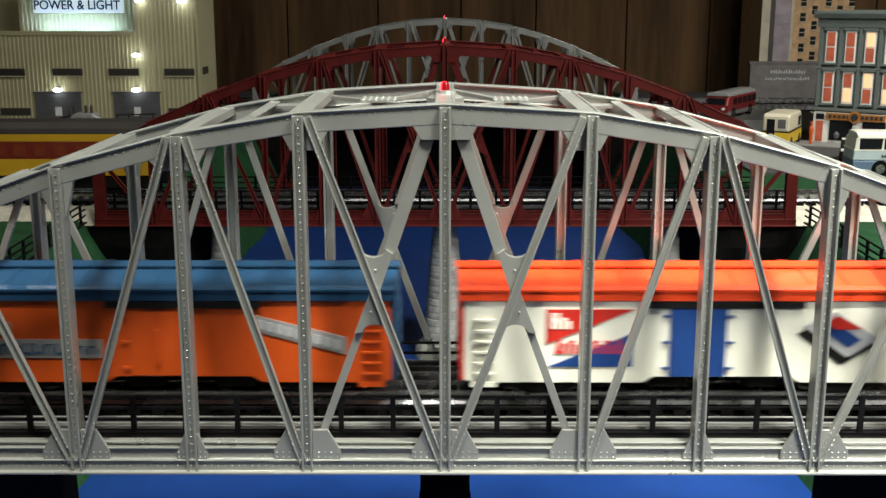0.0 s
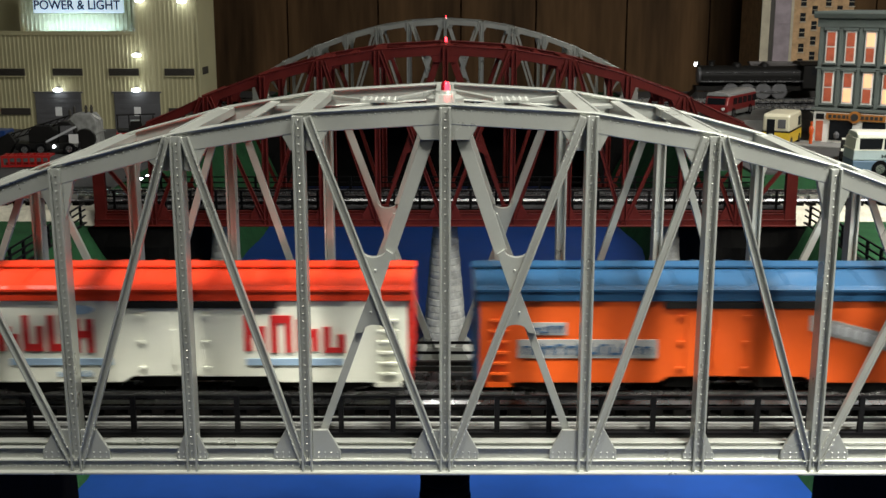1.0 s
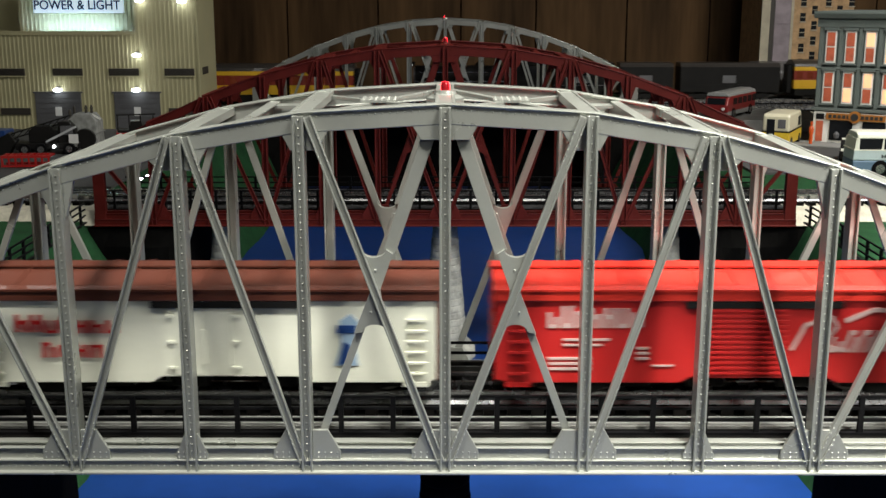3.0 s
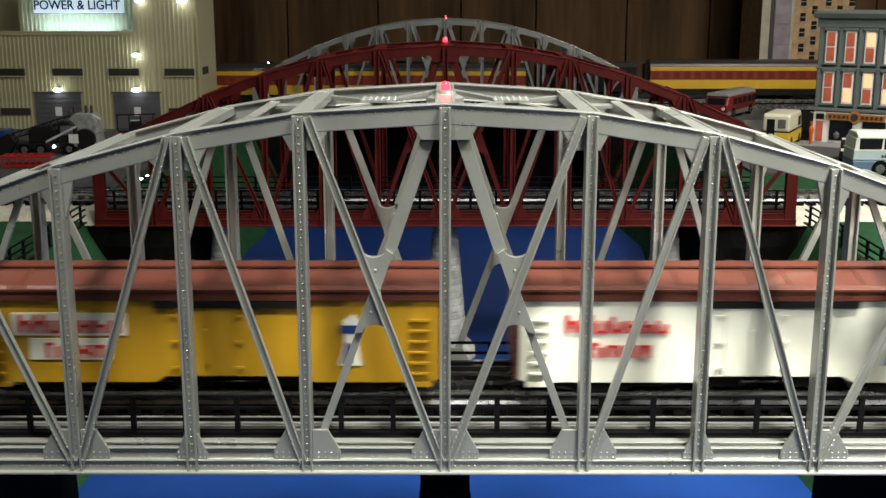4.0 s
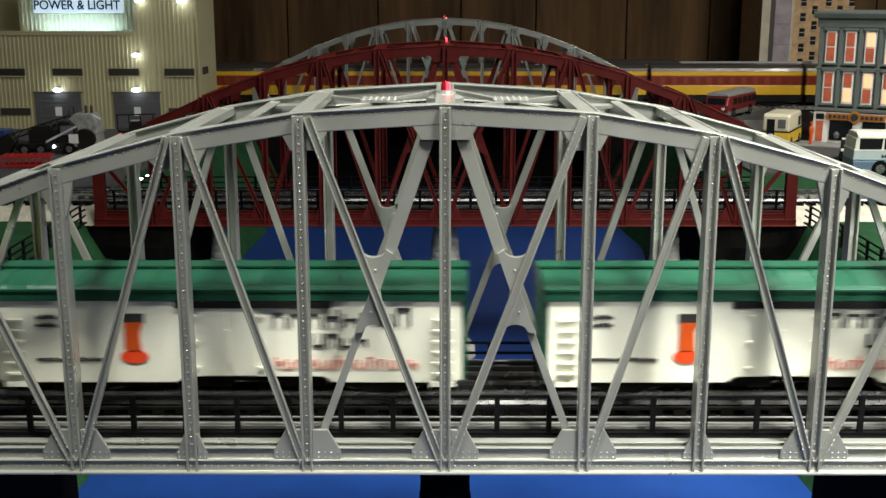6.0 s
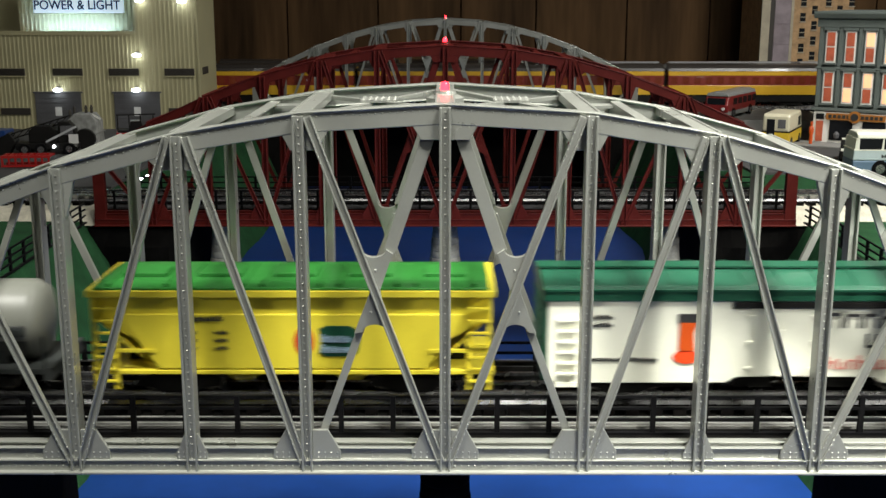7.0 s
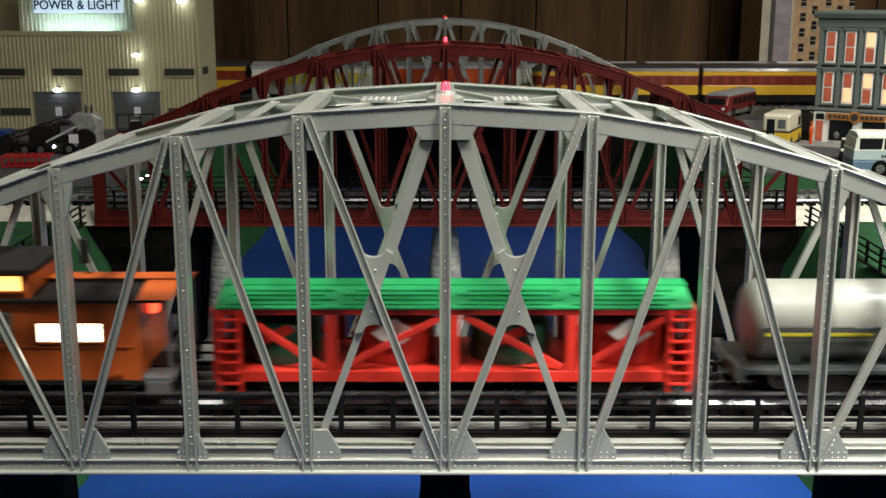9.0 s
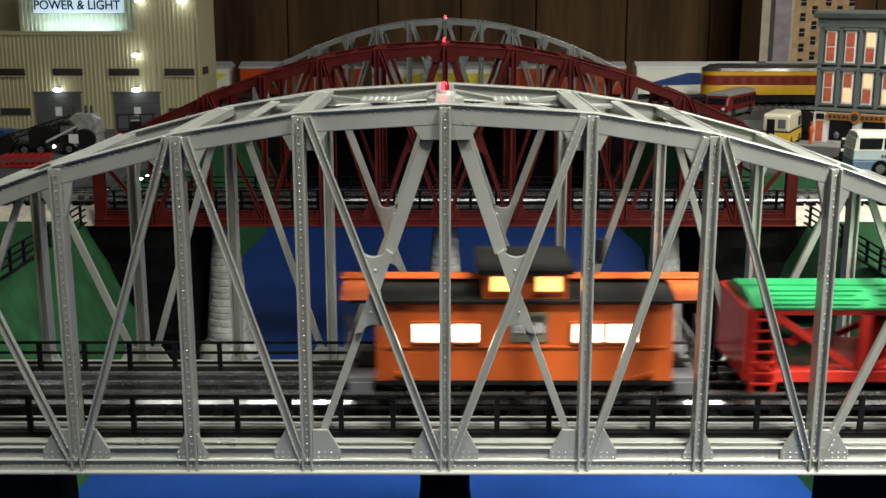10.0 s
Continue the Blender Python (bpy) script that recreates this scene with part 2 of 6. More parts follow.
def track(name, y, x0, x1, label):
    """Three-rail track: ties in one mesh, each rail a part."""
    tr = thing(name, label, "track", at=pose(0, y, 0))
    g = Geo()
    n = int((x1 - x0) / 0.0135)
    tie = Geo().box(-0.0036, 0.0036, -0.027, 0.027, 0.0165, 0.0205).mesh("tie", TIE)
    for i in range(n):
        x = x0 + (i + 0.5) * (x1 - x0) / n
        if abs(x) < 0.42 and y < 0.5:
            part("tie", tie, TIE, tr).location = (x, 0, 0)
            continue
        g.box(x - 0.0036, x + 0.0036, -0.027, 0.027, 0.0165, 0.0205)
    tagged(part("tie_row", g, TIE, tr), kind="stuff")
    for r in (-0.0163, 0.0, 0.0163):
        g = Geo().prism_x([(r - 0.0022, 0.0205), (r + 0.0022, 0.0205), (r + 0.0006, 0.0225), (r + 0.0013, 0.0262), (r + 0.0013, 0.028), (r - 0.0013, 0.028), (r - 0.0013, 0.0262), (r - 0.0006, 0.0225)], x0, x1)
        part("rail", g, RAIL, tr)
    return tr


def railing(parent, p0, p1, mat=None, posts=27):
    """A three-bar railing between two points, posts and bars each a part."""
    mat = mat or BLACK
    a, b = Vector(p0), Vector(p1)
    d = b - a
    run = math.hypot(d.x, d.y)
    rl = part("railing", Geo().bar(a + Vector((0, 0, 0.0008)), b + Vector((0, 0, 0.0008)), 0.003, 0.0016), mat, parent)
    post_mesh = Geo().box(-0.0014, 0.0014, -0.0012, 0.0012, 0.0, 0.0222).mesh("post", mat)
    ang = math.atan2(d.y, d.x)
    for i in range(posts):
        o = part("post", post_mesh, mat, rl)
        o.matrix_basis = Matrix.Translation(a + d * ((i + 0.5) / posts)) @ pose(0, 0, 0, 0, 0, math.degrees(ang))
    for z in (0.0085, 0.0152, 0.0218):
        up = Vector((0, 0, z))
        part("bar", Geo().bar(a + up, b + up, 0.0014, 0.0016), mat, rl)
    return rl


H_POST = [(-0.0029, -0.0066), (-0.0018, -0.0066), (-0.0018, -0.0042), (0.0018, -0.0042), (0.0018, -0.0066), (0.0029, -0.0066), (0.0029, 0.0036), (0.0018, 0.0036), (0.0018, 0.0006), (-0.0018, 0.0006), (-0.0018, 0.0036), (-0.0029, 0.0036)]
H_WEB = [(-0.0021, -0.0062), (-0.0013, -0.0062), (-0.0013, -0.0048), (0.0013, -0.0048), (0.0013, -0.0062), (0.0021, -0.0062), (0.0021, -0.0031), (-0.0021, -0.0031)]


def truss(br, y0, mat, out):
    """One side of the bridge at y0; out is -1 where its face looks to the front."""
    def flip(geo):
        if out > 0:
            geo.v = [(x, -y, z) for x, y, z in geo.v]
            geo.f = [q[::-1] for q in geo.f]
        geo.v = [(x, y + y0, z) for x, y, z in geo.v]
        return geo
    riv = Geo()
    # lower chord: an angle, a web, and an upper rail, stepped back
    lo = Geo().prism_x([(0.004, 0.0020), (0.004, 0.0184), (-0.0018, 0.0184), (-0.0018, 0.0177), (0.0, 0.0177), (0.0, 0.0159), (-0.0042, 0.0159), (-0.0042, 0.0152), (-0.0030, 0.0152),
                        (-0.0030, 0.0096), (-0.0058, 0.0096), (-0.0058, 0.0089), (-0.0048, 0.0089), (-0.0048, 0.0033), (-0.0078, 0.0033), (-0.0078, 0.0020)], -0.386, 0.386)
    part("bottom_chord", flip(lo), mat, br, bevel=0.00035)
    x = -0.38
    while x < 0.38:
        riv.rivet(x, -0.0048, 0.0060, 0.00040)
        x += 0.0036
    nodes = [-a for a in NODES[:0:-1]] + NODES
    # upper chord: web with a wider cap and a lower flange
    up = Geo().sweep([(a, arch(a)) for a in nodes], [(0.0062, -0.0013), (0.0062, 0.0), (-0.0040, 0.0), (-0.0040, -0.0010), (-0.0030, -0.0010), (-0.0030, -0.0105), (0.0055, -0.0105), (0.0055, -0.0096), (0.0045, -0.0096), (0.0045, -0.0013)])
    for a, b in zip(nodes, nodes[1:]):
        za, zb = arch(a), arch(b)
        k = int((b - a) / 0.0036)
        for i in range(k):
            xx = a + (i + 0.5) * (b - a) / k
            riv.rivet(xx, -0.0030, za + (zb - za) * (xx - a) / (b - a) - 0.0030, 0.00034)
    part("top_chord", flip(up), mat, br, bevel=0.0004)
    # posts
    for x in nodes:
        if abs(x) > 0.381:
            continue
        zt = arch(x) - 0.0018
        g = Geo().loft((x, 0.0024), (x, zt), H_POST)
        part("post", flip(g), mat, br, bevel=0.0002)
        z = 0.006
        while z < zt - 0.002:
            riv.rivet(x, -0.0042, z, 0.0004)
            z += 0.0040
    # end posts
    for s in (-1, 1):
        x = s * 0.379
        g = Geo().box(x - 0.0060, x + 0.0060, -0.0045, 0.004, 0.001, arch(0.382) - 0.001)
        part("end_post", flip(g), mat, br, bevel=0.0002)
    # diagonals, channel-shaped, and flat plates in the middle crosses
    for s in (-1, 1):
        def web(p, q):
            p, q = (s * p[0], p[1]), (s * q[0], q[1])
            g = Geo().loft(p, q, H_WEB)
            part("diagonal", flip(g), mat, br, bevel=0.0002)
            L = math.hypot(q[0] - p[0], q[1] - p[1])
            nx, nz = (q[1] - p[1]) / L, -(q[0] - p[0]) / L
            for end in (0, 1):
                for i in range(6):
                    t = (0.009 + 0.0030 * i) / L
                    t = 1 - t if end else t
                    for w in (-0.0017, 0.0017):
                        riv.rivet(p[0] + (q[0] - p[0]) * t + nx * w, -0.0062, p[1] + (q[1] - p[1]) * t + nz * w, 0.00036)
        for foot, head in ((0, 1), (1, 2), (3, 2), (3, 4), (5, 4), (5, 6)):
            e = 1 if head > foot else -1
            web((NODES[foot] + e * 0.0022, 0.0080), (NODES[head] - e * 0.0044, arch(NODES[head]) - 0.0022))
        # the counter of the middle panel: a broad channel from the crown, a narrow bar below the crossing
        up_bar = Geo().beam((s * 0.0073, 0.185), (s * 0.0287, 0.1217), -0.0033, 0.0033, -0.0004, 0.0030)
        part("counter_plate", flip(up_bar), mat, br, bevel=0.0002)
        part("counter_bar", flip(Geo().beam((s * 0.0310, 0.116), (s * 0.0650, 0.0235), -0.0020, 0.0020, -0.0006, 0.0022)), mat, br, bevel=0.0002)
        # butterfly gusset at the crossing, scooped round above and below
        cx, rx, dz = 0.0366, 0.0063, 0.0042
        poly = [(cx + rx * math.cos(math.pi * i / 12), 0.1236 - dz * math.sin(math.pi * i / 12)) for i in range(13)]
        poly += [(0.0268, 0.1214), (0.0336, 0.1018)]
        poly += [(cx - rx * math.cos(math.pi * i / 12), 0.0796 + dz * math.sin(math.pi * i / 12)) for i in range(13)]
        poly += [(0.0473, 0.0788), (0.0384, 0.1020)]
        poly = [(s * a, b) for a, b in poly]
        area = sum(poly[i][0] * poly[(i + 1) % len(poly)][1] - poly[(i + 1) % len(poly)][0] * poly[i][1] for i in range(len(poly)))
        if area < 0:
            poly = poly[::-1]
        part("cross_gusset", flip(Geo().prism(poly, -0.0028, 0.0012)), mat, br, bevel=0.0002)
        riv.rivet(s * 0.0358, -0.0028, 0.1128, 0.0006)
        riv.rivet(s * 0.0385, -0.0028, 0.0905, 0.0005)
    # lower and upper gussets, broad where diagonals meet
    for x in nodes:
        if abs(x) > 0.381:
            continue
        k = NODES.index(abs(x))
        for s in (-1, 1):
            broad = k in (0, 1, 3, 5)
            pts = [(0.0030, 0.0093), (0.0178, 0.0093), (0.0178, 0.0142), (0.0112, 0.0262), (0.0030, 0.0262)] if broad else [(0.0030, 0.0093), (0.0082, 0.0093), (0.0082, 0.0130), (0.0036, 0.0238), (0.0030, 0.0238)]
            poly = [(x + s * a, b) for a, b in pts]
            part("lower_gusset", flip(Geo().prism(poly if s > 0 else poly[::-1], -0.0047, -0.0026)), mat, br, bevel=0.0002)
            for i in range(4 if broad else 2):
                for z in (0.0108, 0.0136):
                    riv.rivet(x + s * (0.0062 + 0.0033 * i if broad else 0.0044 + 0.0026 * i), -0.0047, z, 0.00034)
            if k == 0:
                w0, w1, h = 0.0121, 0.0166, 0.0085
            elif k in (3, 5):
                w0, w1, h = 0.0034, 0.0086, 0.0180
            else:
                inner = (s * x < 0)
                w0, w1, h = (0.0088, 0.0152, 0.0095) if inner or k != 1 else (0.0045, 0.0085, 0.0095)
            z1 = arch(x + s * w1) - 0.0098
            z0 = arch(x) - 0.0098
            pts = [(0.0029, z0 - h), (w0, z0 - h), (w1, z1), (0.0029, z0)]
            poly = [(x + s * a, b) for a, b in pts]
            part("upper_gusset", flip(Geo().prism(poly if s > 0 else poly[::-1], -0.0028, 0.0010)), mat, br, bevel=0.0002)
        for dx in (NODES[1] / 2 - 0.002, NODES[1] / 2 + 0.002):
            for z in (0.0106, 0.0134):
                riv.rivet(min(x, 0.33) + dx, -0.0030, z, 0.00034)
    tagged(part("rivets", flip(riv), GLINTRIVET if mat is SILVER else mat, br), kind="stuff")


DEPTH = 0.134
BEACONS = []


def bridge(name, y, mat, label, lift=0.0):
    br = thing(name, label, "bridge", "arch bridges", at=pose(0, y, lift))
    truss(br, 0.0, mat, -1)
    truss(br, DEPTH, mat, 1)
    # bracing between the two arches
    nodes = [-a for a in NODES[:0:-1]] + NODES
    for x in nodes:
        z = arch(x) - 0.004
        g = Geo().prism([(x - 0.0052, z - 0.001), (x - 0.0038, z - 0.001), (x - 0.0038, z + 0.0015), (x + 0.0038, z + 0.0015), (x + 0.0038, z - 0.001), (x + 0.0052, z - 0.001), (x + 0.0052, z + 0.0036), (x + 0.0038, z + 0.0036), (x + 0.0038, z + 0.003), (x - 0.0038, z + 0.003), (x - 0.0038, z + 0.0036), (x - 0.0052, z + 0.0036)], 0.004, DEPTH - 0.004)
        part("top_strut", g, mat, br, bevel=0.0002)
    for a, b in zip(nodes, nodes[1:]):
        za, zb = arch(a) - 0.004, arch(b) - 0.004
        cx, cz, cy = (a + b) / 2, (za + zb) / 2, DEPTH / 2
        span_no = NODES.index(min(abs(a), abs(b)))
        if span_no == 0:
            for p, q in (((a, 0.006, za), (b, DEPTH - 0.006, zb)), ((a, DEPTH - 0.006, za), (b, 0.006, zb))):
                part("top_brace", Geo().bar(p, q, 0.0040, 0.0022), mat, br, bevel=0.0002)
            g = Geo().box(cx - 0.010, cx + 0.010, cy - 0.011, cy + 0.011, cz + 0.0008, cz + 0.0022)
            part("brace_plate", g, mat, br)
            g = Geo()
            for i in range(6):
                for j in range(4):
                    g.lathe((cx - 0.0085 + 0.0034 * i, cy - 0.0085 + 0.0057 * j, cz + 0.0022), [(0.0007, 0), (0.0005, 0.0004), (0.0002, 0.0006)], 6)
            tagged(part("brace_rivets", g, GLINTRIVET if mat is SILVER else mat, br), kind="stuff")
        elif span_no == 1:
            # a light angle across the middle of the panel with a knee plate at its far end
            g = Geo().prism([(cx - 0.0030, cz - 0.0075), (cx - 0.0018, cz - 0.0075), (cx - 0.0018, cz + 0.0012), (cx + 0.0030, cz + 0.0012), (cx + 0.0030, cz + 0.0024), (cx - 0.0030, cz + 0.0024)], 0.004, DEPTH - 0.004)
            part("mid_strut", g, mat, br, bevel=0.0002)
            sx = 1 if cx > 0 else -1
            g = Geo().box(*sorted((cx, cx - sx * 0.020)), DEPTH - 0.022, DEPTH - 0.007, cz - 0.0005, cz + 0.0010)
            part("knee_plate", g, mat, br)
    # deck, floor beams
    part("deck", Geo().box(-0.384, 0.384, 0.0065, DEPTH - 0.0065, 0.0118, 0.0165), DECK, br, "dark deck plate")
    for x in nodes:
        part("floor_beam", Geo().box(x - 0.003, x + 0.003, 0.0045, DEPTH - 0.0045, 0.0040, 0.0117), mat, br)
    railing(br, (-0.382, 0.0135, 0.0165), (0.382, 0.0135, 0.0165))
    railing(br, (-0.382, DEPTH - 0.0245, 0.0165), (0.382, DEPTH - 0.0245, 0.0165))
    # thin raised strips stand in for the deck's long reflections
    for yy in (0.0215, 0.0262, 0.0305, 0.0355, DEPTH - 0.030):
        part("reflection_strip", Geo().box(-0.383, 0.383, yy - 0.0006, yy + 0.0006, 0.0166, 0.0182), STRIP if y < 0.5 else DARKMETAL, br, "thin strip standing in for a reflection along the deck")
    # beacon on the crown
    b = thing("beacon", "red warning beacon on a round grey base on the arch", "beacon", "beacons", at=pose(0, y + 0.067, 0.1945 + lift))
    part("base", Geo().lathe((0, 0, -0.004), [(0.0105, 0), (0.0105, 0.0045), (0.0075, 0.006), (0.0065, 0.006), (0.0058, 0.0085), (0.0, 0.0085)], 24), mat, b, smooth=True)
    rings = [(0.0024, 0), (0.0024, 0.0027), (0.0018, 0.0044), (0.0, 0.0050)]
    lens = part("lens", Geo().lathe((0, 0, 0.0045), rings, 16), UNLITLENS, b, "unlit red lens, turned to imitate the beacon's blinking", smooth=True)
    # added glowing half shell; turning it with the lens imitates blinking
    k = 10
    v = [((r + 0.0002) * math.cos(math.pi * (1 + i / k)), (r + 0.0002) * math.sin(math.pi * (1 + i / k)), 0.0045 + z) for r, z in rings for i in range(k + 1)]
    f = [(j * (k + 1) + i, j * (k + 1) + i + 1, (j + 1) * (k + 1) + i + 1, (j + 1) * (k + 1) + i) for j in range(3) for i in range(k)]
    part("lit_half", Geo().add(v, f), REDLENS, lens, "glowing half shell that faces front for each flash", smooth=True)
    BEACONS.append(lens)
    return br


def abutment(y, x0, x1, side):
    """A rough block that carries a bridge's end, near-black to hold the bridge's shade."""
    g = Geo()
    nx, nz = 12, 9
    def p(i, k, yy, s):
        x = x0 + (x1 - x0) * i / nx
        z = -0.18 + (0.18 - 0.002) * k / nz
        return (side * x, yy + s * (0.012 * noise.noise((x * 25, z * 25, yy * 9 + s)) + 0.01 * (1 - k / nz)), z)
    v, f = [], []
    for s, yy in ((-1, y + 0.0), (1, y + 0.134)):
        o = len(v)
        v += [p(i, k, yy, s) for k in range(nz + 1) for i in range(nx + 1)]
        for k in range(nz):
            for i in range(nx):
                q = (o + k * (nx + 1) + i, o + k * (nx + 1) + i + 1, o + (k + 1) * (nx + 1) + i + 1, o + (k + 1) * (nx + 1) + i)
                f.append(q if s * side < 0 else q[::-1])
    half = (nx + 1) * (nz + 1)
    for k in range(nz):
        for i in (0, nx):
            a, b = k * (nx + 1) + i, (k + 1) * (nx + 1) + i
            q = (a, b, b + half, a + half)
            f.append(q if (i == 0) == (side > 0) else q[::-1])
    for i in range(nx):
        a = nz * (nx + 1) + i
        f.append((a, a + 1, a + 1 + half, a + half) if side > 0 else (a, a + half, a + 1 + half, a + 1))
    g.add(v, f)
    solid("abutment", g, ROCK, "rough rock abutment under the bridge's end, the bridge's shade in its near-black", "abutment", "structure")


def pier(x, y, mat, label, r0=0.0135, r1=0.027, top=-0.003):
    """A round battered pier of stacked stone courses."""
    p = thing("pier", label, "pier", "bridge piers", at=pose(x, y, 0))
    n, z0 = 20, -0.160
    for i in range(n):
        za, zb = z0 + (top - z0) * i / n, z0 + (top - z0) * (i + 1) / n
        ra, rb = r1 + (r0 - r1) * i / n, r1 + (r0 - r1) * (i + 1) / n
        k = 0.00022 * ((i * 7) % 3)
        g = Geo().lathe((0, 0, 0), [(ra - 0.0004, za), (ra + k, za + 0.0008), (rb + k, zb - 0.0008), (rb - 0.0004, zb)], 22)
        part("course", g, mat, p, smooth=True)
    part("plinth", Geo().lathe((0, 0, z0), [(r1 + 0.009, 0), (r1 + 0.008, 0.010), (r1 + 0.003, 0.016), (r1 - 0.002, 0.018)], 22), mat, p, smooth=True)
    part("cap", Geo().lathe((0, 0, top - 0.002), [(r0 + 0.0015, 0), (r0 + 0.002, 0.0006), (r0 + 0.002, 0.0024), (r0 + 0.001, 0.003)], 22), mat, p, smooth=True)


# ---- the freight train ----
def paint(name, color, rough=0.4, var=0.06):
    return material(name, color, rough, 0.0, var, 45, 0.03, 500, coat=0.2)


ORANGE = paint("orange_car_paint", (0.50, 0.068, 0.007))
RUSTORANGE = paint("faded_orange_paint", (0.37, 0.068, 0.010), 0.45, 0.14)
DULLSILVER = paint("dull_silver_panel", (0.25, 0.25, 0.235), 0.45, 0.25)
HERALD = paint("dull_olive_herald", (0.11, 0.105, 0.075), 0.5, 0.4)
NAVY = paint("navy_roof_paint", (0.011, 0.05, 0.11))
BRIGHTRED = paint("bright_red_paint", (0.47, 0.022, 0.013))
DEEPRED = paint("deep_red_paint", (0.35, 0.012, 0.011))
ORANGERED = paint("orange_red_paint", (0.75, 0.06, 0.012))
BROWN = paint("brown_roof_paint", (0.098, 0.028, 0.017))
MUSTARD = paint("mustard_yellow_paint", (0.43, 0.24, 0.012))
GREEN = paint("dark_green_paint", (0.007, 0.062, 0.033))
LIME = paint("bright_green_paint", (0.020, 0.155, 0.024))
VATGREEN = paint("vat_roof_green", (0.009, 0.20, 0.06))
YELLOW = paint("lemon_yellow_paint", (0.70, 0.59, 0.042))
TANKGREY = paint("silver_grey_tank", (0.155, 0.16, 0.138), 0.42)
# tank grey darkened to hold the shade of the tank's underside
TANKBELLY = paint("shaded_tank_belly", (0.06, 0.062, 0.058), 0.45)
TANKDARK = paint("charcoal_tank_band", (0.045, 0.05, 0.048), 0.4)
BLUE = paint("royal_blue_paint", (0.010, 0.042, 0.17))
FRAMEBLACK = material("black_underframe", (0.010, 0.0095, 0.009), 0.5, 0.0, 0.2, 45, 0.03, spec=0.15)
LETTERRED = paint("red_lettering", (0.50, 0.02, 0.02))
SCRIPTPINK = paint("worn_white_lettering", (0.42, 0.30, 0.28))
ROOFRED = paint("scarlet_roof_paint", (0.62, 0.040, 0.012), 0.32)
LETTERGREY = paint("grey_lettering", (0.42, 0.43, 0.44))
LETTERBLUE = paint("pale_blue_lettering", (0.30, 0.42, 0.55))
LETTERBLACK = paint("black_lettering", (0.03, 0.03, 0.03))
LETTERPINK = paint("pale_red_lettering", (0.62, 0.27, 0.22))
CABWIN = material("lit_cab_window", (0.9, 0.85, 0.7), 0.4, glow=(1.0, 0.88, 0.62), power=5.0)
CABORANGE = material("lit_cupola_window", (0.9, 0.6, 0.2), 0.4, glow=(1.0, 0.55, 0.13), power=2.2)
LAMPRED = material("red_marker_lamp", (0.7, 0.05, 0.03), 0.3, glow=(1.0, 0.08, 0.03), power=3.0)
WHEELSTEEL = material("wheel_steel", (0.16, 0.15, 0.14), 0.35, 0.8, 0.2, 80)

WHEEL = Geo().lathe((0, 0, 0), [(0.0085, 0), (0.0088, 0.0012), (0.0078, 0.0014), (0.0076, 0.0042), (0.0060, 0.0042), (0.0055, 0.003), (0.002, 0.003), (0.002, 0.005)], 18)
WHEEL.v = [(x, z, y) for x, y, z in WHEEL.v]
WHEEL.f = [q[::-1] for q in WHEEL.f]
WHEEL_MESH = WHEEL.mesh("wheel", WHEELSTEEL, True)
SIDEFRAME_MESH = Geo().prism([(-0.024, 0.006), (-0.017, 0.0055), (-0.009, 0.002), (0.009, 0.002), (0.017, 0.0055), (0.024, 0.006), (0.024, 0.0105), (0.012, 0.0125), (-0.012, 0.0125), (-0.024, 0.0105)], -0.0015, 0.0015).mesh("side_frame", FRAMEBLACK)


def truck(car, x):
    t = part("truck", Geo().box(-0.006, 0.006, -0.018, 0.018, 0.0065, 0.0110), FRAMEBLACK, car, "black wheel truck")
    t.location = (x, 0, 0)
    for s in (-1, 1):
        o = part("side_frame", SIDEFRAME_MESH, FRAMEBLACK, t)
        o.location = (0, s * 0.0235, 0)
        for w in (-0.016, 0.016):
            o = part("wheel", WHEEL_MESH, WHEELSTEEL, t)
            o.matrix_basis = pose(w, s * 0.0155, 0.0088, 0, 0, 0 if s < 0 else 180)
    return t


def running_gear(car, half):
    for s in (-1, 1):
        truck(car, s * (half - 0.045))
        part("coupler", Geo().box(s * half - 0.004, s * half + 0.004, -0.003, 0.003, 0.009, 0.0135).box(s * half + (0.003 if s > 0 else -0.020), s * half + (0.020 if s > 0 else -0.003), -0.0016, 0.0016, 0.0100, 0.0125), FRAMEBLACK, car)
    part("underframe", Geo().box(-half + 0.004, half - 0.004, -0.013, 0.013, 0.0108, 0.0142), FRAMEBLACK, car, "black underframe")


def rungs(car, x, mat, z0=0.0165, n=6, w=0.0105, y=-0.0330, step=0.0062):
    me = Geo().box(-w / 2, w / 2, -0.0014, 0.0006, -0.0006, 0.0006).mesh("rung", mat)
    for i in range(n):
        o = part("rung", me, mat, car)
        o.location = (x, y - 0.0006, z0 + step * i)


def plate(car, name, poly, mat, label="", y=-0.0331, t=0.0004):
    """A flat painted shape on the car's side: a polygon in x, z."""
    area = sum(poly[i][0] * poly[(i + 1) % len(poly)][1] - poly[(i + 1) % len(poly)][0] * poly[i][1] for i in range(len(poly)))
    return part(name, Geo().prism(poly if area > 0 else poly[::-1], y - t, y + 0.0003), mat, car, label)


def rect(x0, x1, z0, z1):
    return [(x0, z0), (x1, z0), (x1, z1), (x0, z1)]


def oval(cx, cz, rx, rz, n=18):
    return [(cx + rx * math.cos(2 * math.pi * i / n), cz + rz * math.sin(2 * math.pi * i / n)) for i in range(n)]


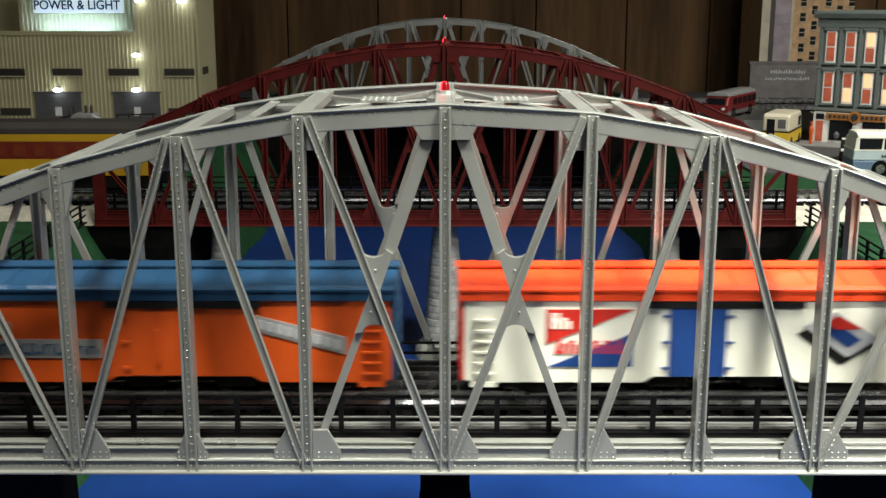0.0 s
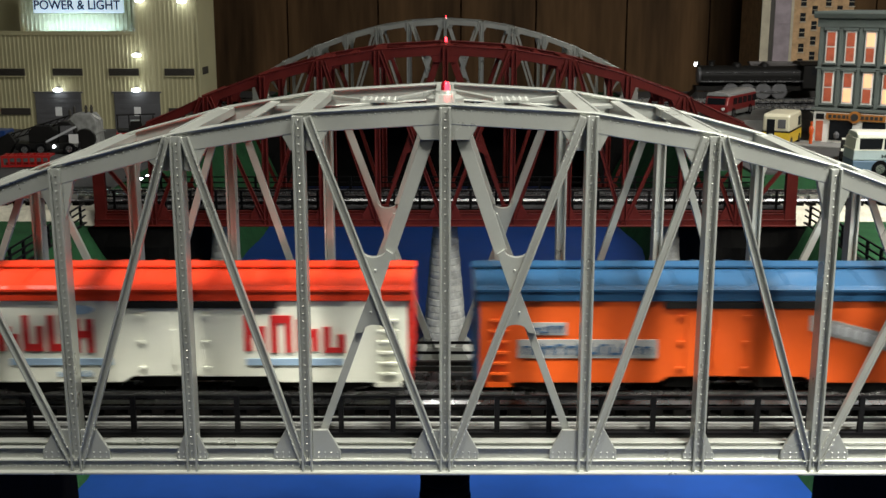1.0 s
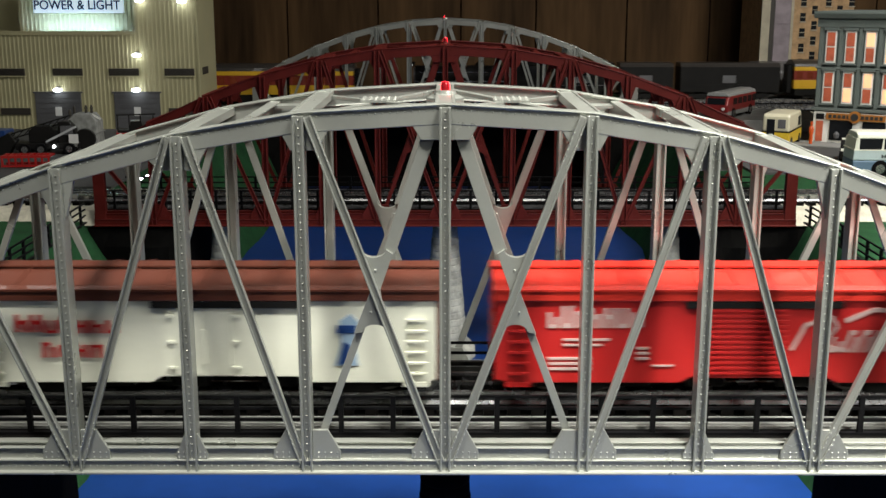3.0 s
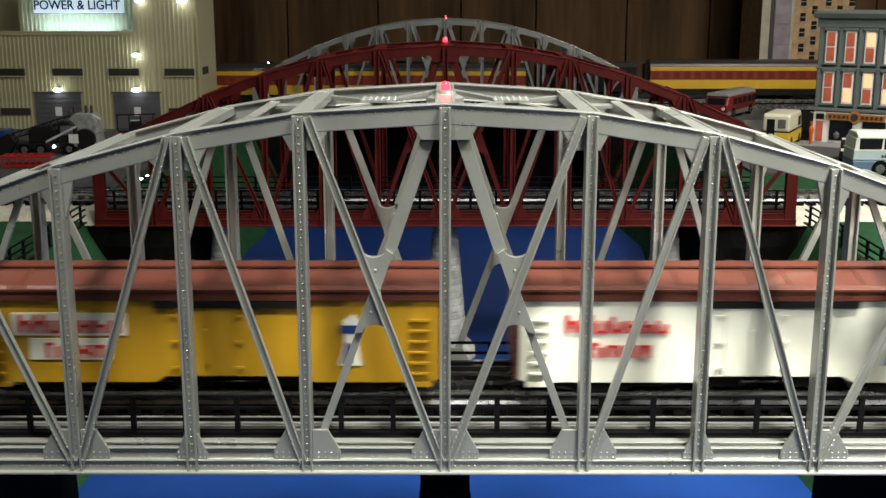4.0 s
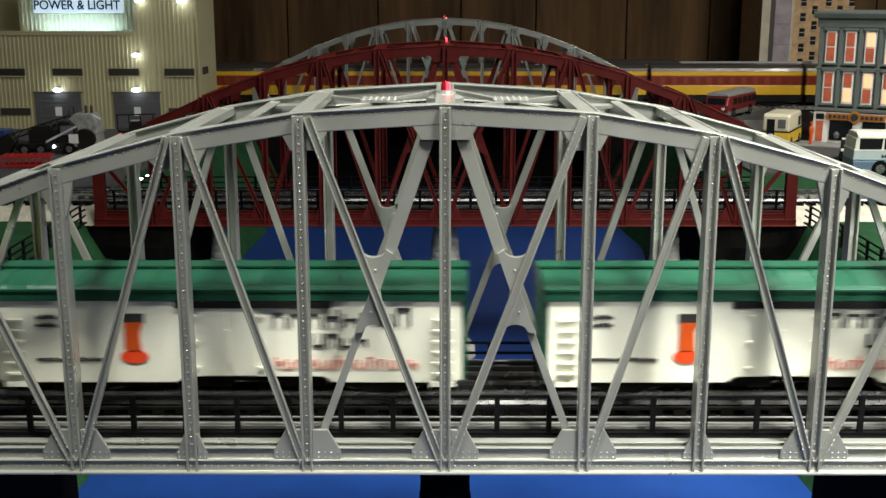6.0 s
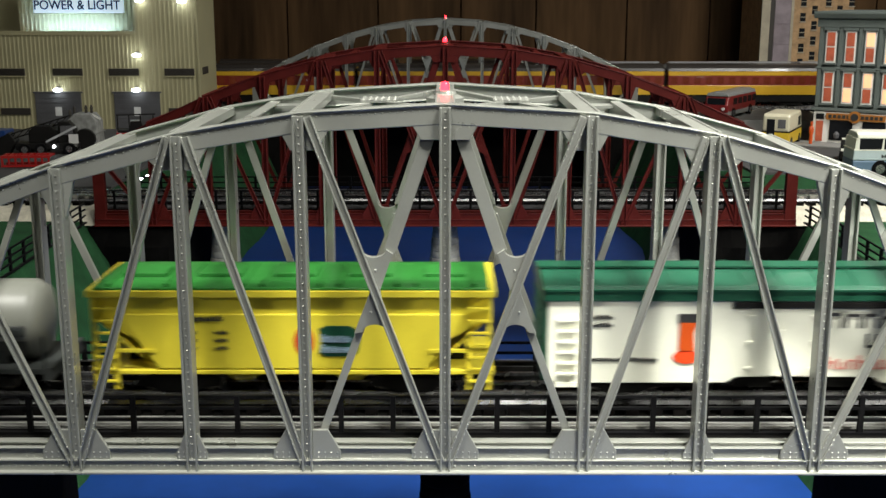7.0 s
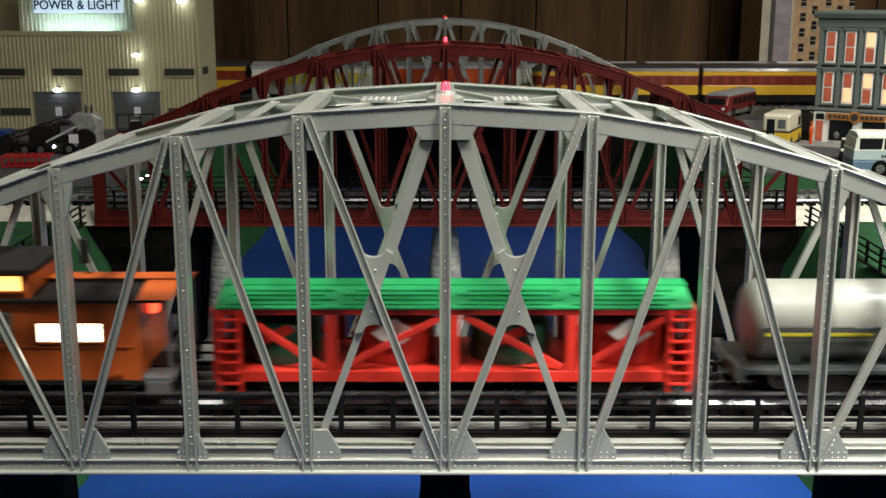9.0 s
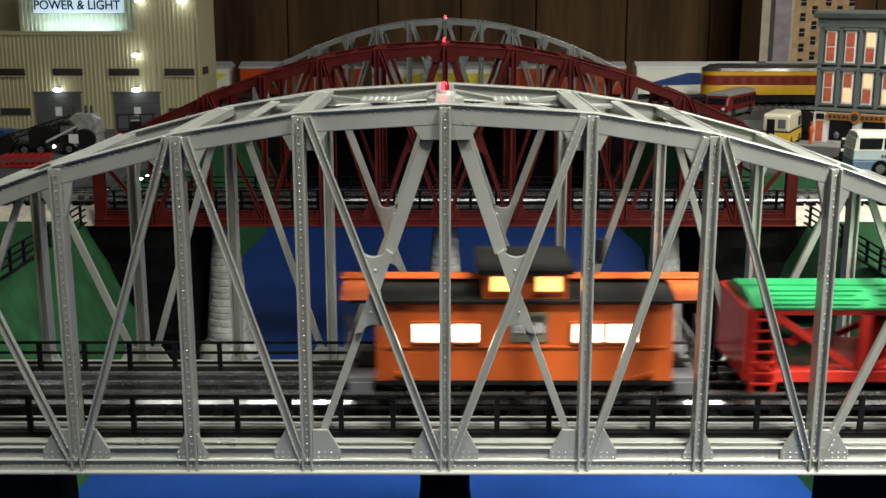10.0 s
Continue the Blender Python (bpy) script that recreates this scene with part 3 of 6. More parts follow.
def bars(car, x0, x1, z0, z1, n, mat, seed, label="", stroke=0.4, y=-0.0331, lean=0.0):
    """A line of writing that is not spelt out: blocks of its size and colour."""
    rnd = random.Random(seed)
    g = Geo()
    w = (x1 - x0) / n
    for i in range(n):
        a, b = x0 + i * w + w * 0.08, x0 + (i + 1) * w - w * 0.10
        h0, h1 = z0 + (z1 - z0) * rnd.choice((0, 0, 0.04)), z1 - (z1 - z0) * rnd.choice((0, 0.25, 0.3, 0.1))
        s = (b - a) * stroke
        for poly in (rect(a, a + s, h0, h1), rect(b - s, b, h0, h1 - (h1 - h0) * rnd.choice((0, 0.3)))):
            g.prism([(px + lean * (pz - z0), pz) for px, pz in poly], y - 0.0004, y + 0.0002)
        zz = h0 + (h1 - h0) * rnd.choice((0.0, 0.45, 0.8))
        g.prism([(px + lean * (pz - z0), pz) for px, pz in rect(a + s, b - s, zz, zz + (h1 - h0) * 0.2)], y - 0.0004, y + 0.0002)
    return part("lettering", g, mat, car, label)


def reefer(label, body, roof, end, length=0.2596, door=None, ribbed=False, rung=None):
    """A house car: body, ends, ridged roof, door, ladders, running gear. Origin on the rails, x along the track."""
    c = thing("boxcar", label, "boxcar", "freight train")
    h = length / 2
    sill = [(-h, 0.0125), (-h + 0.006, 0.0107), (-0.030, 0.0107), (-0.024, 0.0142), (0.052, 0.0142), (0.058, 0.0107), (h - 0.006, 0.0107), (h, 0.0125), (h, 0.0587), (-h, 0.0587)]
    part("body", Geo().prism(sill, -0.0328, 0.0328), body, c, bevel=0.0005)
    for s in (-1, 1):
        x0, x1 = sorted((s * h, s * (h + 0.0022)))
        e = part("end_wall", Geo().box(x0, x1, -0.0325, 0.0325, 0.012, 0.0588), end, c, bevel=0.0004)
        for k in range(5):
            o = part("end_rib", Geo().box(*sorted((s * (h + 0.002), s * (h + 0.0032))), -0.028, 0.028, 0.019 + 0.008 * k, 0.021 + 0.008 * k), end, c)
    r = part("roof", Geo().prism_x([(-0.0345, 0.0585), (0.0345, 0.0585), (0.0345, 0.0645), (0.031, 0.0660), (0.012, 0.0698), (-0.012, 0.0698), (-0.031, 0.0665), (-0.0345, 0.0652)], -h - 0.003, h + 0.003), roof, c, bevel=0.0004)
    ridge = Geo().prism_x([(-0.0350, 0.0648), (-0.031, 0.0672), (-0.012, 0.0705), (0.012, 0.0705), (0.031, 0.0667), (0.0350, 0.0646), (0.0340, 0.0630), (-0.0340, 0.0630)], -0.0007, 0.0007).mesh("roof_rib", roof)
    n = 13
    for i in range(n):
        o = part("roof_rib", ridge, roof, r)
        o.location = (-h + 0.006 + (length - 0.012) * i / (n - 1), 0, 0)
    part("roof_walk", Geo().box(-h - 0.004, h + 0.004, -0.0065, 0.0065, 0.0708, 0.0718), roof, c)
    part("drip_edge", Geo().box(-h - 0.002, h + 0.002, -0.0353, -0.0343, 0.0640, 0.0653), roof, c)
    # door with its frame and track
    dm = door or body
    x0, x1 = (-0.0155, 0.0155) if not ribbed else (-0.019, 0.029)
    if ribbed:
        d = part("door", Geo().box(x0, x1, -0.0338, -0.0326, 0.014, 0.0565), dm, c, bevel=0.0003)
        me = Geo().box(x0 + 0.001, x1 - 0.001, -0.0346, -0.0337, -0.0007, 0.0007).mesh("slat", dm)
        for k in range(13):
            part("slat", me, dm, d).location = (0, 0, 0.017 + 0.003 * k)
    else:
        for a, b in ((x0, (x0 + x1) / 2 - 0.0003), ((x0 + x1) / 2 + 0.0003, x1)):
            part("door", Geo().box(a, b, -0.0336, -0.0326, 0.0150, 0.0545), dm, c, bevel=0.0003)
        for hx in (x0 - 0.004, x1 + 0.001):
            for hz in (0.019, 0.034, 0.049):
                part("hinge", Geo().box(hx, hx + 0.003, -0.0342, -0.0328, hz, hz + 0.0014), dm, c)
        part("latch", Geo().box(-0.001, 0.001, -0.0346, -0.0335, 0.022, 0.042), dm, c)
    # door track; its black also holds the shadow band above the door
    part("door_track", Geo().box(-0.028, 0.058, -0.0346, -0.0327, 0.0545, 0.0580), FRAMEBLACK, c, "door track, black to take in the shadow band above the door")
    part("sill_step", Geo().box(-h + 0.004, -h + 0.018, -0.0335, -0.031, 0.0085, 0.0112), body, c)
    part("sill_step", Geo().box(h - 0.018, h - 0.004, -0.0335, -0.031, 0.0085, 0.0112), body, c)
    for s in (-1, 1):
        rungs(c, s * (h - 0.011), rung or body)
    for x in (-0.055, -0.012, 0.040):
        part("brake_gear", Geo().box(x - 0.011, x + 0.011, -0.020, 0.0, 0.004, 0.0108), FRAMEBLACK, c)
    running_gear(c, h)
    return c


def candy_car():
    c = reefer("white boxcar with orange-red roof and blue door, advertising panels", WHITE, ORANGERED, BRIGHTRED, door=BLUE)
    plate(c, "blue_door", rect(-0.0155, 0.0155, 0.0150, 0.0560), BLUE, "royal blue door", -0.0338)
    plate(c, "emblem", [(-0.0845, 0.0535), (-0.036, 0.0535), (-0.0845, 0.0335)], BRIGHTRED, "red corner of the panel")
    plate(c, "emblem", [(-0.083, 0.0205), (-0.036, 0.0205), (-0.036, 0.0400)], BLUE, "blue corner of the panel")
    bars(c, -0.080, -0.040, 0.0280, 0.0365, 6, LETTERRED, 1, "red and white lettering", lean=0.15)
    bars(c, -0.0825, -0.070, 0.0425, 0.0515, 2, WHITE, 2, y=-0.0336)
    plate(c, "emblem", [(0.055, 0.0395), (0.080, 0.0215), (0.100, 0.0330), (0.072, 0.0500)], FRAMEBLACK, "black shadow of the box")
    plate(c, "emblem", [(0.058, 0.0440), (0.083, 0.0260), (0.100, 0.0370), (0.075, 0.0525)], LETTERGREY, "silver box on the side", -0.0336)
    plate(c, "emblem", [(0.066, 0.0440), (0.083, 0.0318), (0.090, 0.0365), (0.073, 0.0480)], BLUE, "", -0.0341)
    plate(c, "emblem", [(0.070, 0.0465), (0.076, 0.0425), (0.090, 0.0430), (0.076, 0.0505)], BRIGHTRED, "", -0.0346)
    return c


def orange_car():
    c = reefer("orange boxcar with navy blue roof and silver lettering panels", ORANGE, NAVY, NAVY)
    plate(c, "emblem", rect(-0.1085, -0.031, 0.0255, 0.0362), DULLSILVER, "silver lettering panel")
    bars(c, -0.106, -0.033, 0.0275, 0.0345, 12, NAVY, 3, y=-0.0336, stroke=0.22)
    plate(c, "emblem", rect(-0.102, -0.0815, 0.0388, 0.0460), DULLSILVER)
    bars(c, -0.101, -0.083, 0.0402, 0.0445, 4, NAVY, 4, y=-0.0336, stroke=0.25)
    plate(c, "emblem", [(0.053, 0.0415), (0.105, 0.0275), (0.105, 0.0375), (0.053, 0.0505)], DULLSILVER, "slanted silver band")
    for i in range(9):
        x = 0.056 + 0.0053 * i
        z = 0.0435 - 0.27 * (x - 0.053)
        plate(c, "emblem", [(x, z), (x + 0.003, z - 0.0008), (x + 0.003, z + 0.0045), (x, z + 0.0052)], LETTERGREY, "", -0.0336)
    return c


def white_red_car():
    c = reefer("white boxcar with red roof and bold red lettering", WHITE, ROOFRED, BRIGHTRED)
    bars(c, -0.099, -0.043, 0.0285, 0.0500, 4, LETTERRED, 5, "bold red lettering", 0.34)
    bars(c, 0.038, 0.0965, 0.0285, 0.0500, 4, LETTERRED, 6, "bold red lettering", 0.34)
    plate(c, "emblem", oval(-0.052, 0.0533, 0.0085, 0.0026), LETTERBLUE, "pale blue oval")
    for x0, x1 in ((-0.092, -0.035), (0.040, 0.094)):
        plate(c, "emblem", rect(x0, x1, 0.0212, 0.0250), LETTERBLUE, "pale blue band")
    bars(c, -0.066, -0.046, 0.0145, 0.0180, 5, LETTERBLUE, 7)
    return c


def red_car():
    c = reefer("deep red boxcar with ribbed door and white lettering", DEEPRED, BRIGHTRED, DEEPRED, 0.263, ribbed=True)
    bars(c, -0.1055, -0.051, 0.0430, 0.0555, 7, SCRIPTPINK, 8, "white lettering", 0.36)
    plate(c, "lettering_bar", rect(-0.096, -0.070, 0.0355, 0.0368), SCRIPTPINK)
    plate(c, "lettering_bar", rect(-0.096, -0.074, 0.0325, 0.0336), SCRIPTPINK)
    for z in (0.0185, 0.0215, 0.0245):
        plate(c, "lettering_bar", rect(-0.104, -0.080, z, z + 0.0014), SCRIPTPINK)
        plate(c, "lettering_bar", rect(-0.055, -0.048, z + 0.006, z + 0.0074), SCRIPTPINK)
    plate(c, "lettering_bar", rect(-0.046, -0.034, 0.0205, 0.0215), SCRIPTPINK)
    # a flowing white script mark as plain swashes
    pts = [(0.031, 0.0300), (0.038, 0.0445), (0.052, 0.0495), (0.056, 0.0440), (0.047, 0.0330), (0.062, 0.0300)]
    for a, b in zip(pts, pts[1:]):
        part("swash", Geo().beam(a, b, -0.0010, 0.0010, -0.0336, -0.0329), SCRIPTPINK, c)
    bars(c, 0.050, 0.105, 0.0290, 0.0415, 7, SCRIPTPINK, 9, "white script mark", 0.3, lean=0.35)
    pts = [(0.060, 0.0470), (0.075, 0.0535), (0.092, 0.0525), (0.101, 0.0460)]
    for a, b in zip(pts, pts[1:]):
        part("swash", Geo().beam(a, b, -0.0012, 0.0012, -0.0336, -0.0329), SCRIPTPINK, c)
    return c


def snack_car(label, body, ground_mat):
    c = reefer(label, body, BROWN, BROWN, 0.2586)
    if ground_mat:
        plate(c, "emblem", rect(-0.1075, -0.044, 0.0385, 0.0515), ground_mat, "white ground of the lettering")
        plate(c, "emblem", rect(-0.0985, -0.053, 0.0245, 0.0368), ground_mat)
    bars(c, -0.1045, -0.046, 0.0400, 0.0505, 7, LETTERRED, 10, "red lettering", 0.34, -0.0336)
    bars(c, -0.0905, -0.055, 0.0258, 0.0355, 4, LETTERRED, 11, "red lettering", 0.34, -0.0336)
    plate(c, "emblem", [(0.073, 0.0210), (0.086, 0.0210), (0.084, 0.0330), (0.0865, 0.0460), (0.082, 0.0510), (0.076, 0.0470), (0.0765, 0.0330)], ground_mat or LETTERBLUE, "pale upright emblem")
    plate(c, "emblem", [(0.075, 0.0220), (0.080, 0.0220), (0.082, 0.0330), (0.078, 0.0350)], BLUE, "", -0.0336)
    plate(c, "emblem", rect(0.0745, 0.0850, 0.0400, 0.0445), BLUE, "", -0.0336)
    return c


def green_roof_car():
    c = reefer("white boxcar with dark green roof, black and pale red lettering", WHITE, GREEN, GREEN, 0.2602)
    for z in (0.0435, 0.0480):
        bars(c, -0.106, -0.094, z, z + 0.0028, 4, LETTERBLACK, 12)
    bars(c, -0.107, -0.069, 0.0235, 0.0262, 10, LETTERBLACK, 13)
    plate(c, "emblem", rect(-0.058, -0.046, 0.0455, 0.0510), LETTERBLACK, "dark top of the emblem")
    plate(c, "emblem", [(-0.0575, 0.0300), (-0.048, 0.0300), (-0.049, 0.0400), (-0.047, 0.0460), (-0.057, 0.0460)], ORANGE, "orange emblem", -0.0335)
    plate(c, "emblem", oval(-0.0525, 0.0262, 0.0078, 0.0040), ORANGERED)
    bars(c, 0.024, 0.1025, 0.0430, 0.0545, 8, LETTERBLACK, 14, "black lettering", 0.16)
    bars(c, 0.046, 0.078, 0.0315, 0.0395, 4, LETTERBLACK, 15, "black lettering", 0.2)
    bars(c, 0.025, 0.106, 0.0190, 0.0270, 14, LETTERPINK, 16, "pale red lettering", 0.3)
    return c


def hopper_car():
    c = thing("hopper_car", "lemon yellow covered hopper car with bright green roof", "hopper car", "freight train")
    h = 0.1110
    side = [(-h, 0.0605), (-h, 0.0480), (-h + 0.034, 0.0300), (-h + 0.034, 0.0165), (h - 0.034, 0.0165), (h - 0.034, 0.0300), (h, 0.0480), (h, 0.0605)]
    part("body", Geo().prism(side, -0.0310, 0.0310), YELLOW, c, bevel=0.0004)
    part("side_bulge", Geo().prism([(-h + 0.014, 0.0505), (-h + 0.036, 0.0185), (h - 0.036, 0.0185), (h - 0.014, 0.0505)], -0.0322, -0.0308), YELLOW, c, bevel=0.0008)
    part("top_sill", Geo().box(-h - 0.002, h + 0.002, -0.0345, 0.0345, 0.0605, 0.0642), YELLOW, c, bevel=0.0003)
    part("bottom_sill", Geo().box(-h - 0.001, h + 0.001, -0.0325, 0.0325, 0.0155, 0.0178), YELLOW, c, bevel=0.0003)
    part("roof", Geo().prism_x([(-0.0330, 0.0642), (0.0330, 0.0642), (0.0330, 0.0648), (0.020, 0.0662), (-0.020, 0.0668), (-0.0330, 0.0655)], -h + 0.002, h - 0.002), LIME, c, "bright green roof", bevel=0.0003)
    for i in range(5):
        x = -0.085 + 0.0425 * i
        part("hatch", Geo().box(x - 0.012, x + 0.012, -0.0125, 0.0085, 0.0665, 0.0690), LIME, c, bevel=0.0005)
        for s in (-1, 1):
            part("hatch_rib", Geo().box(x + s * 0.016 - 0.001, x + s * 0.016 + 0.001, -0.031, 0.020, 0.0652, 0.0676), LIME, c)
    for x in (-0.031, 0.031):
        part("chute", Geo().prism([(x - 0.019, 0.0165), (x - 0.005, 0.0060), (x + 0.005, 0.0060), (x + 0.019, 0.0165)], -0.015, 0.015), YELLOW, c, bevel=0.0003)
    for s in (-1, 1):
        for x in (s * (h - 0.0015), s * (h - 0.0125)):
            part("ladder_rail", Geo().box(x - 0.0012, x + 0.0012, -0.0335, -0.0312, 0.0070, 0.0605 if x == s * (h - 0.0015) else 0.0400), YELLOW, c)
        rungs(c, s * (h - 0.007), YELLOW, 0.0120, 7, 0.0125, -0.0325, 0.0070)
        part("brace", Geo().box(*sorted((s * h, s * (h - 0.034))), -0.0330, -0.0312, 0.0285, 0.0303), YELLOW, c)
        part("brake_cylinder", Geo().tube((s * (h - 0.020), -0.012, 0.0200), "y", 0.0065, 0.022, 16), FRAMEBLACK, c, smooth=True)
        part("end_sheet", Geo().prism([(s * (h - 0.034), 0.0178), (s * (h - 0.034) + 0.001, 0.0178), (s * (h - 0.001), 0.0480), (s * (h - 0.003), 0.0480)][::s], -0.0300, 0.0300), YELLOW, c)
    plate(c, "emblem", oval(0.0066, 0.0350, 0.0056, 0.0078), BRIGHTRED, "red round emblem", -0.0324)
    plate(c, "emblem", [(0.0150, 0.0280), (0.019, 0.0262), (0.032, 0.0262), (0.036, 0.0280), (0.0375, 0.0350), (0.036, 0.0420), (0.032, 0.0438), (0.019, 0.0438), (0.015, 0.0420), (0.0165, 0.0350)], GREEN, "green shield emblem", -0.0324)
    bars(c, 0.016, 0.033, 0.0345, 0.0395, 4, LETTERBLUE, 17, y=-0.0330)
    bars(c, 0.016, 0.033, 0.0285, 0.0330, 4, LETTERBLUE, 18, y=-0.0330)
    bars(c, -0.061, -0.038, 0.0465, 0.0500, 8, LETTERBLACK, 19, y=-0.0324)
    for z in (0.030, 0.0345, 0.039):
        bars(c, -0.043, -0.036, z, z + 0.0022, 3, LETTERBLACK, 20, y=-0.0324)
        bars(c, -0.060, -0.053, z, z + 0.0022, 3, LETTERBLACK, 21, y=-0.0324)
    running_gear(c, h)
    return c


def tank_car():
    c = thing("tank_car", "silver-grey tank car with dark band and round emblem", "tank car", "freight train")
    h, r, zc = 0.0925, 0.0235, 0.0385
    g = Geo()
    rings = [(-h - 0.004, 0.55), (-h - 0.001, 0.86), (-h + 0.004, 1.0), (-0.05, 1.0), (-0.0495, 1.015), (-0.0485, 1.0), (0.0485, 1.0), (0.0495, 1.015), (0.05, 1.0), (h - 0.004, 1.0), (h + 0.001, 0.86), (h + 0.004, 0.55)]
    n = 32
    v = [(x, r * k * math.cos(2 * math.pi * i / n), zc + r * k * math.sin(2 * math.pi * i / n)) for x, k in rings for i in range(n)]
    f = [tuple(range(n - 1, -1, -1)), tuple(range((len(rings) - 1) * n, len(rings) * n))]
    for j in range(len(rings) - 1):
        f += [(j * n + i, j * n + (i + 1) % n, (j + 1) * n + (i + 1) % n, (j + 1) * n + i) for i in range(n)]
    part("tank", g.add(v, f), TANKGREY, c, smooth=True)
    # close shells: underside shade as a darker grey lower half, bands, a yellow stripe
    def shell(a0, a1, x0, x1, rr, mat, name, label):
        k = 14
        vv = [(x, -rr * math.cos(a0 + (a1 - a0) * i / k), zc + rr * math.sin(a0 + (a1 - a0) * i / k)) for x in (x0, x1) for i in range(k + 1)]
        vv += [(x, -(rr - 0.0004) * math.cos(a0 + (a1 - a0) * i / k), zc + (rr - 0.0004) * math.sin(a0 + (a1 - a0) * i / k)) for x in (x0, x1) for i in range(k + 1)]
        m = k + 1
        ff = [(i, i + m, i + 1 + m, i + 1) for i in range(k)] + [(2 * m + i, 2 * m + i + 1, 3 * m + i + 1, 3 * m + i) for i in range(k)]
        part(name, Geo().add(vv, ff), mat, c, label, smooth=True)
    shell(-0.16, 0.10, -h + 0.003, h - 0.003, r + 0.0006, TANKDARK, "band", "charcoal band along the tank")
    shell(-0.13, -0.05, -h + 0.004, -0.028, r + 0.0011, YELLOW, "stripe", "yellow stripe")
    shell(0.42, 0.62, -0.014, 0.026, r + 0.0006, TANKDARK, "lettering", "dark lettering band")
    shell(-1.45, -0.30, -h + 0.003, h - 0.003, r + 0.0005, TANKBELLY, "belly", "lower half, its underside shade put into a darker grey")
    # dome
    part("dome", Geo().lathe((0.0015, 0, zc + r - 0.006), [(0.0125, 0), (0.0122, 0.0155), (0.0110, 0.0180), (0.0, 0.0195)], 26), TANKGREY, c, smooth=True)
    part("dome_cap", Geo().lathe((0.0015, 0, zc + r + 0.0125), [(0.0060, 0), (0.0060, 0.0035), (0.0045, 0.0045), (0, 0.0048)], 18), TANKGREY, c, smooth=True)
    for s in (-1, 1):
        part("valve", Geo().lathe((0.0015 + s * 0.0085, -0.002, zc + r + 0.010), [(0.0018, 0), (0.0018, 0.005), (0.0022, 0.005), (0.0022, 0.0065), (0, 0.007)], 10), TANKGREY, c, smooth=True)
    plate(c, "emblem", oval(0.0455, 0.0410, 0.0120, 0.0120, 28), WHITE, "white round emblem", -0.0238, 0.0006)
    plate(c, "emblem", rect(0.0345, 0.0565, 0.0405, 0.0455), YELLOW, "yellow bar of the emblem", -0.0245, 0.0004)
    plate(c, "emblem", rect(0.0350, 0.0560, 0.0458, 0.0485), TANKDARK, "", -0.0245, 0.0004)
    # handrail, frame, saddles
    part("handrail", Geo().bar((-h + 0.002, -r - 0.003, zc + 0.0025), (h - 0.002, -r - 0.003, zc + 0.0025), 0.0008, 0.0008), RAIL, c)
    for i in range(7):
        x = -h + 0.008 + 0.0282 * i
        part("handrail_post", Geo().bar((x, -r - 0.003, zc + 0.0025), (x, -r + 0.001, zc - 0.001), 0.0007, 0.0007), RAIL, c)
    part("frame", Geo().box(-0.1040, 0.1040, -0.0270, 0.0270, 0.0135, 0.0165), TANKDARK, c, "charcoal running board", bevel=0.0003)
    for s in (-1, 1):
        part("saddle", Geo().prism_x([(-0.017, 0.0165), (0.017, 0.0165), (0.023, 0.034), (-0.023, 0.034)], *sorted((s * 0.066, s * 0.076))), TANKDARK, c)
        part("end_beam", Geo().box(*sorted((s * 0.1000, s * 0.1050)), -0.0290, 0.0290, 0.0105, 0.0180), TANKDARK, c)
        part("grab_post", Geo().bar((s * 0.101, -0.028, 0.016), (s * 0.101, -0.028, 0.036), 0.0012, 0.0012), TANKDARK, c)
    running_gear(c, 0.1030)
    return c


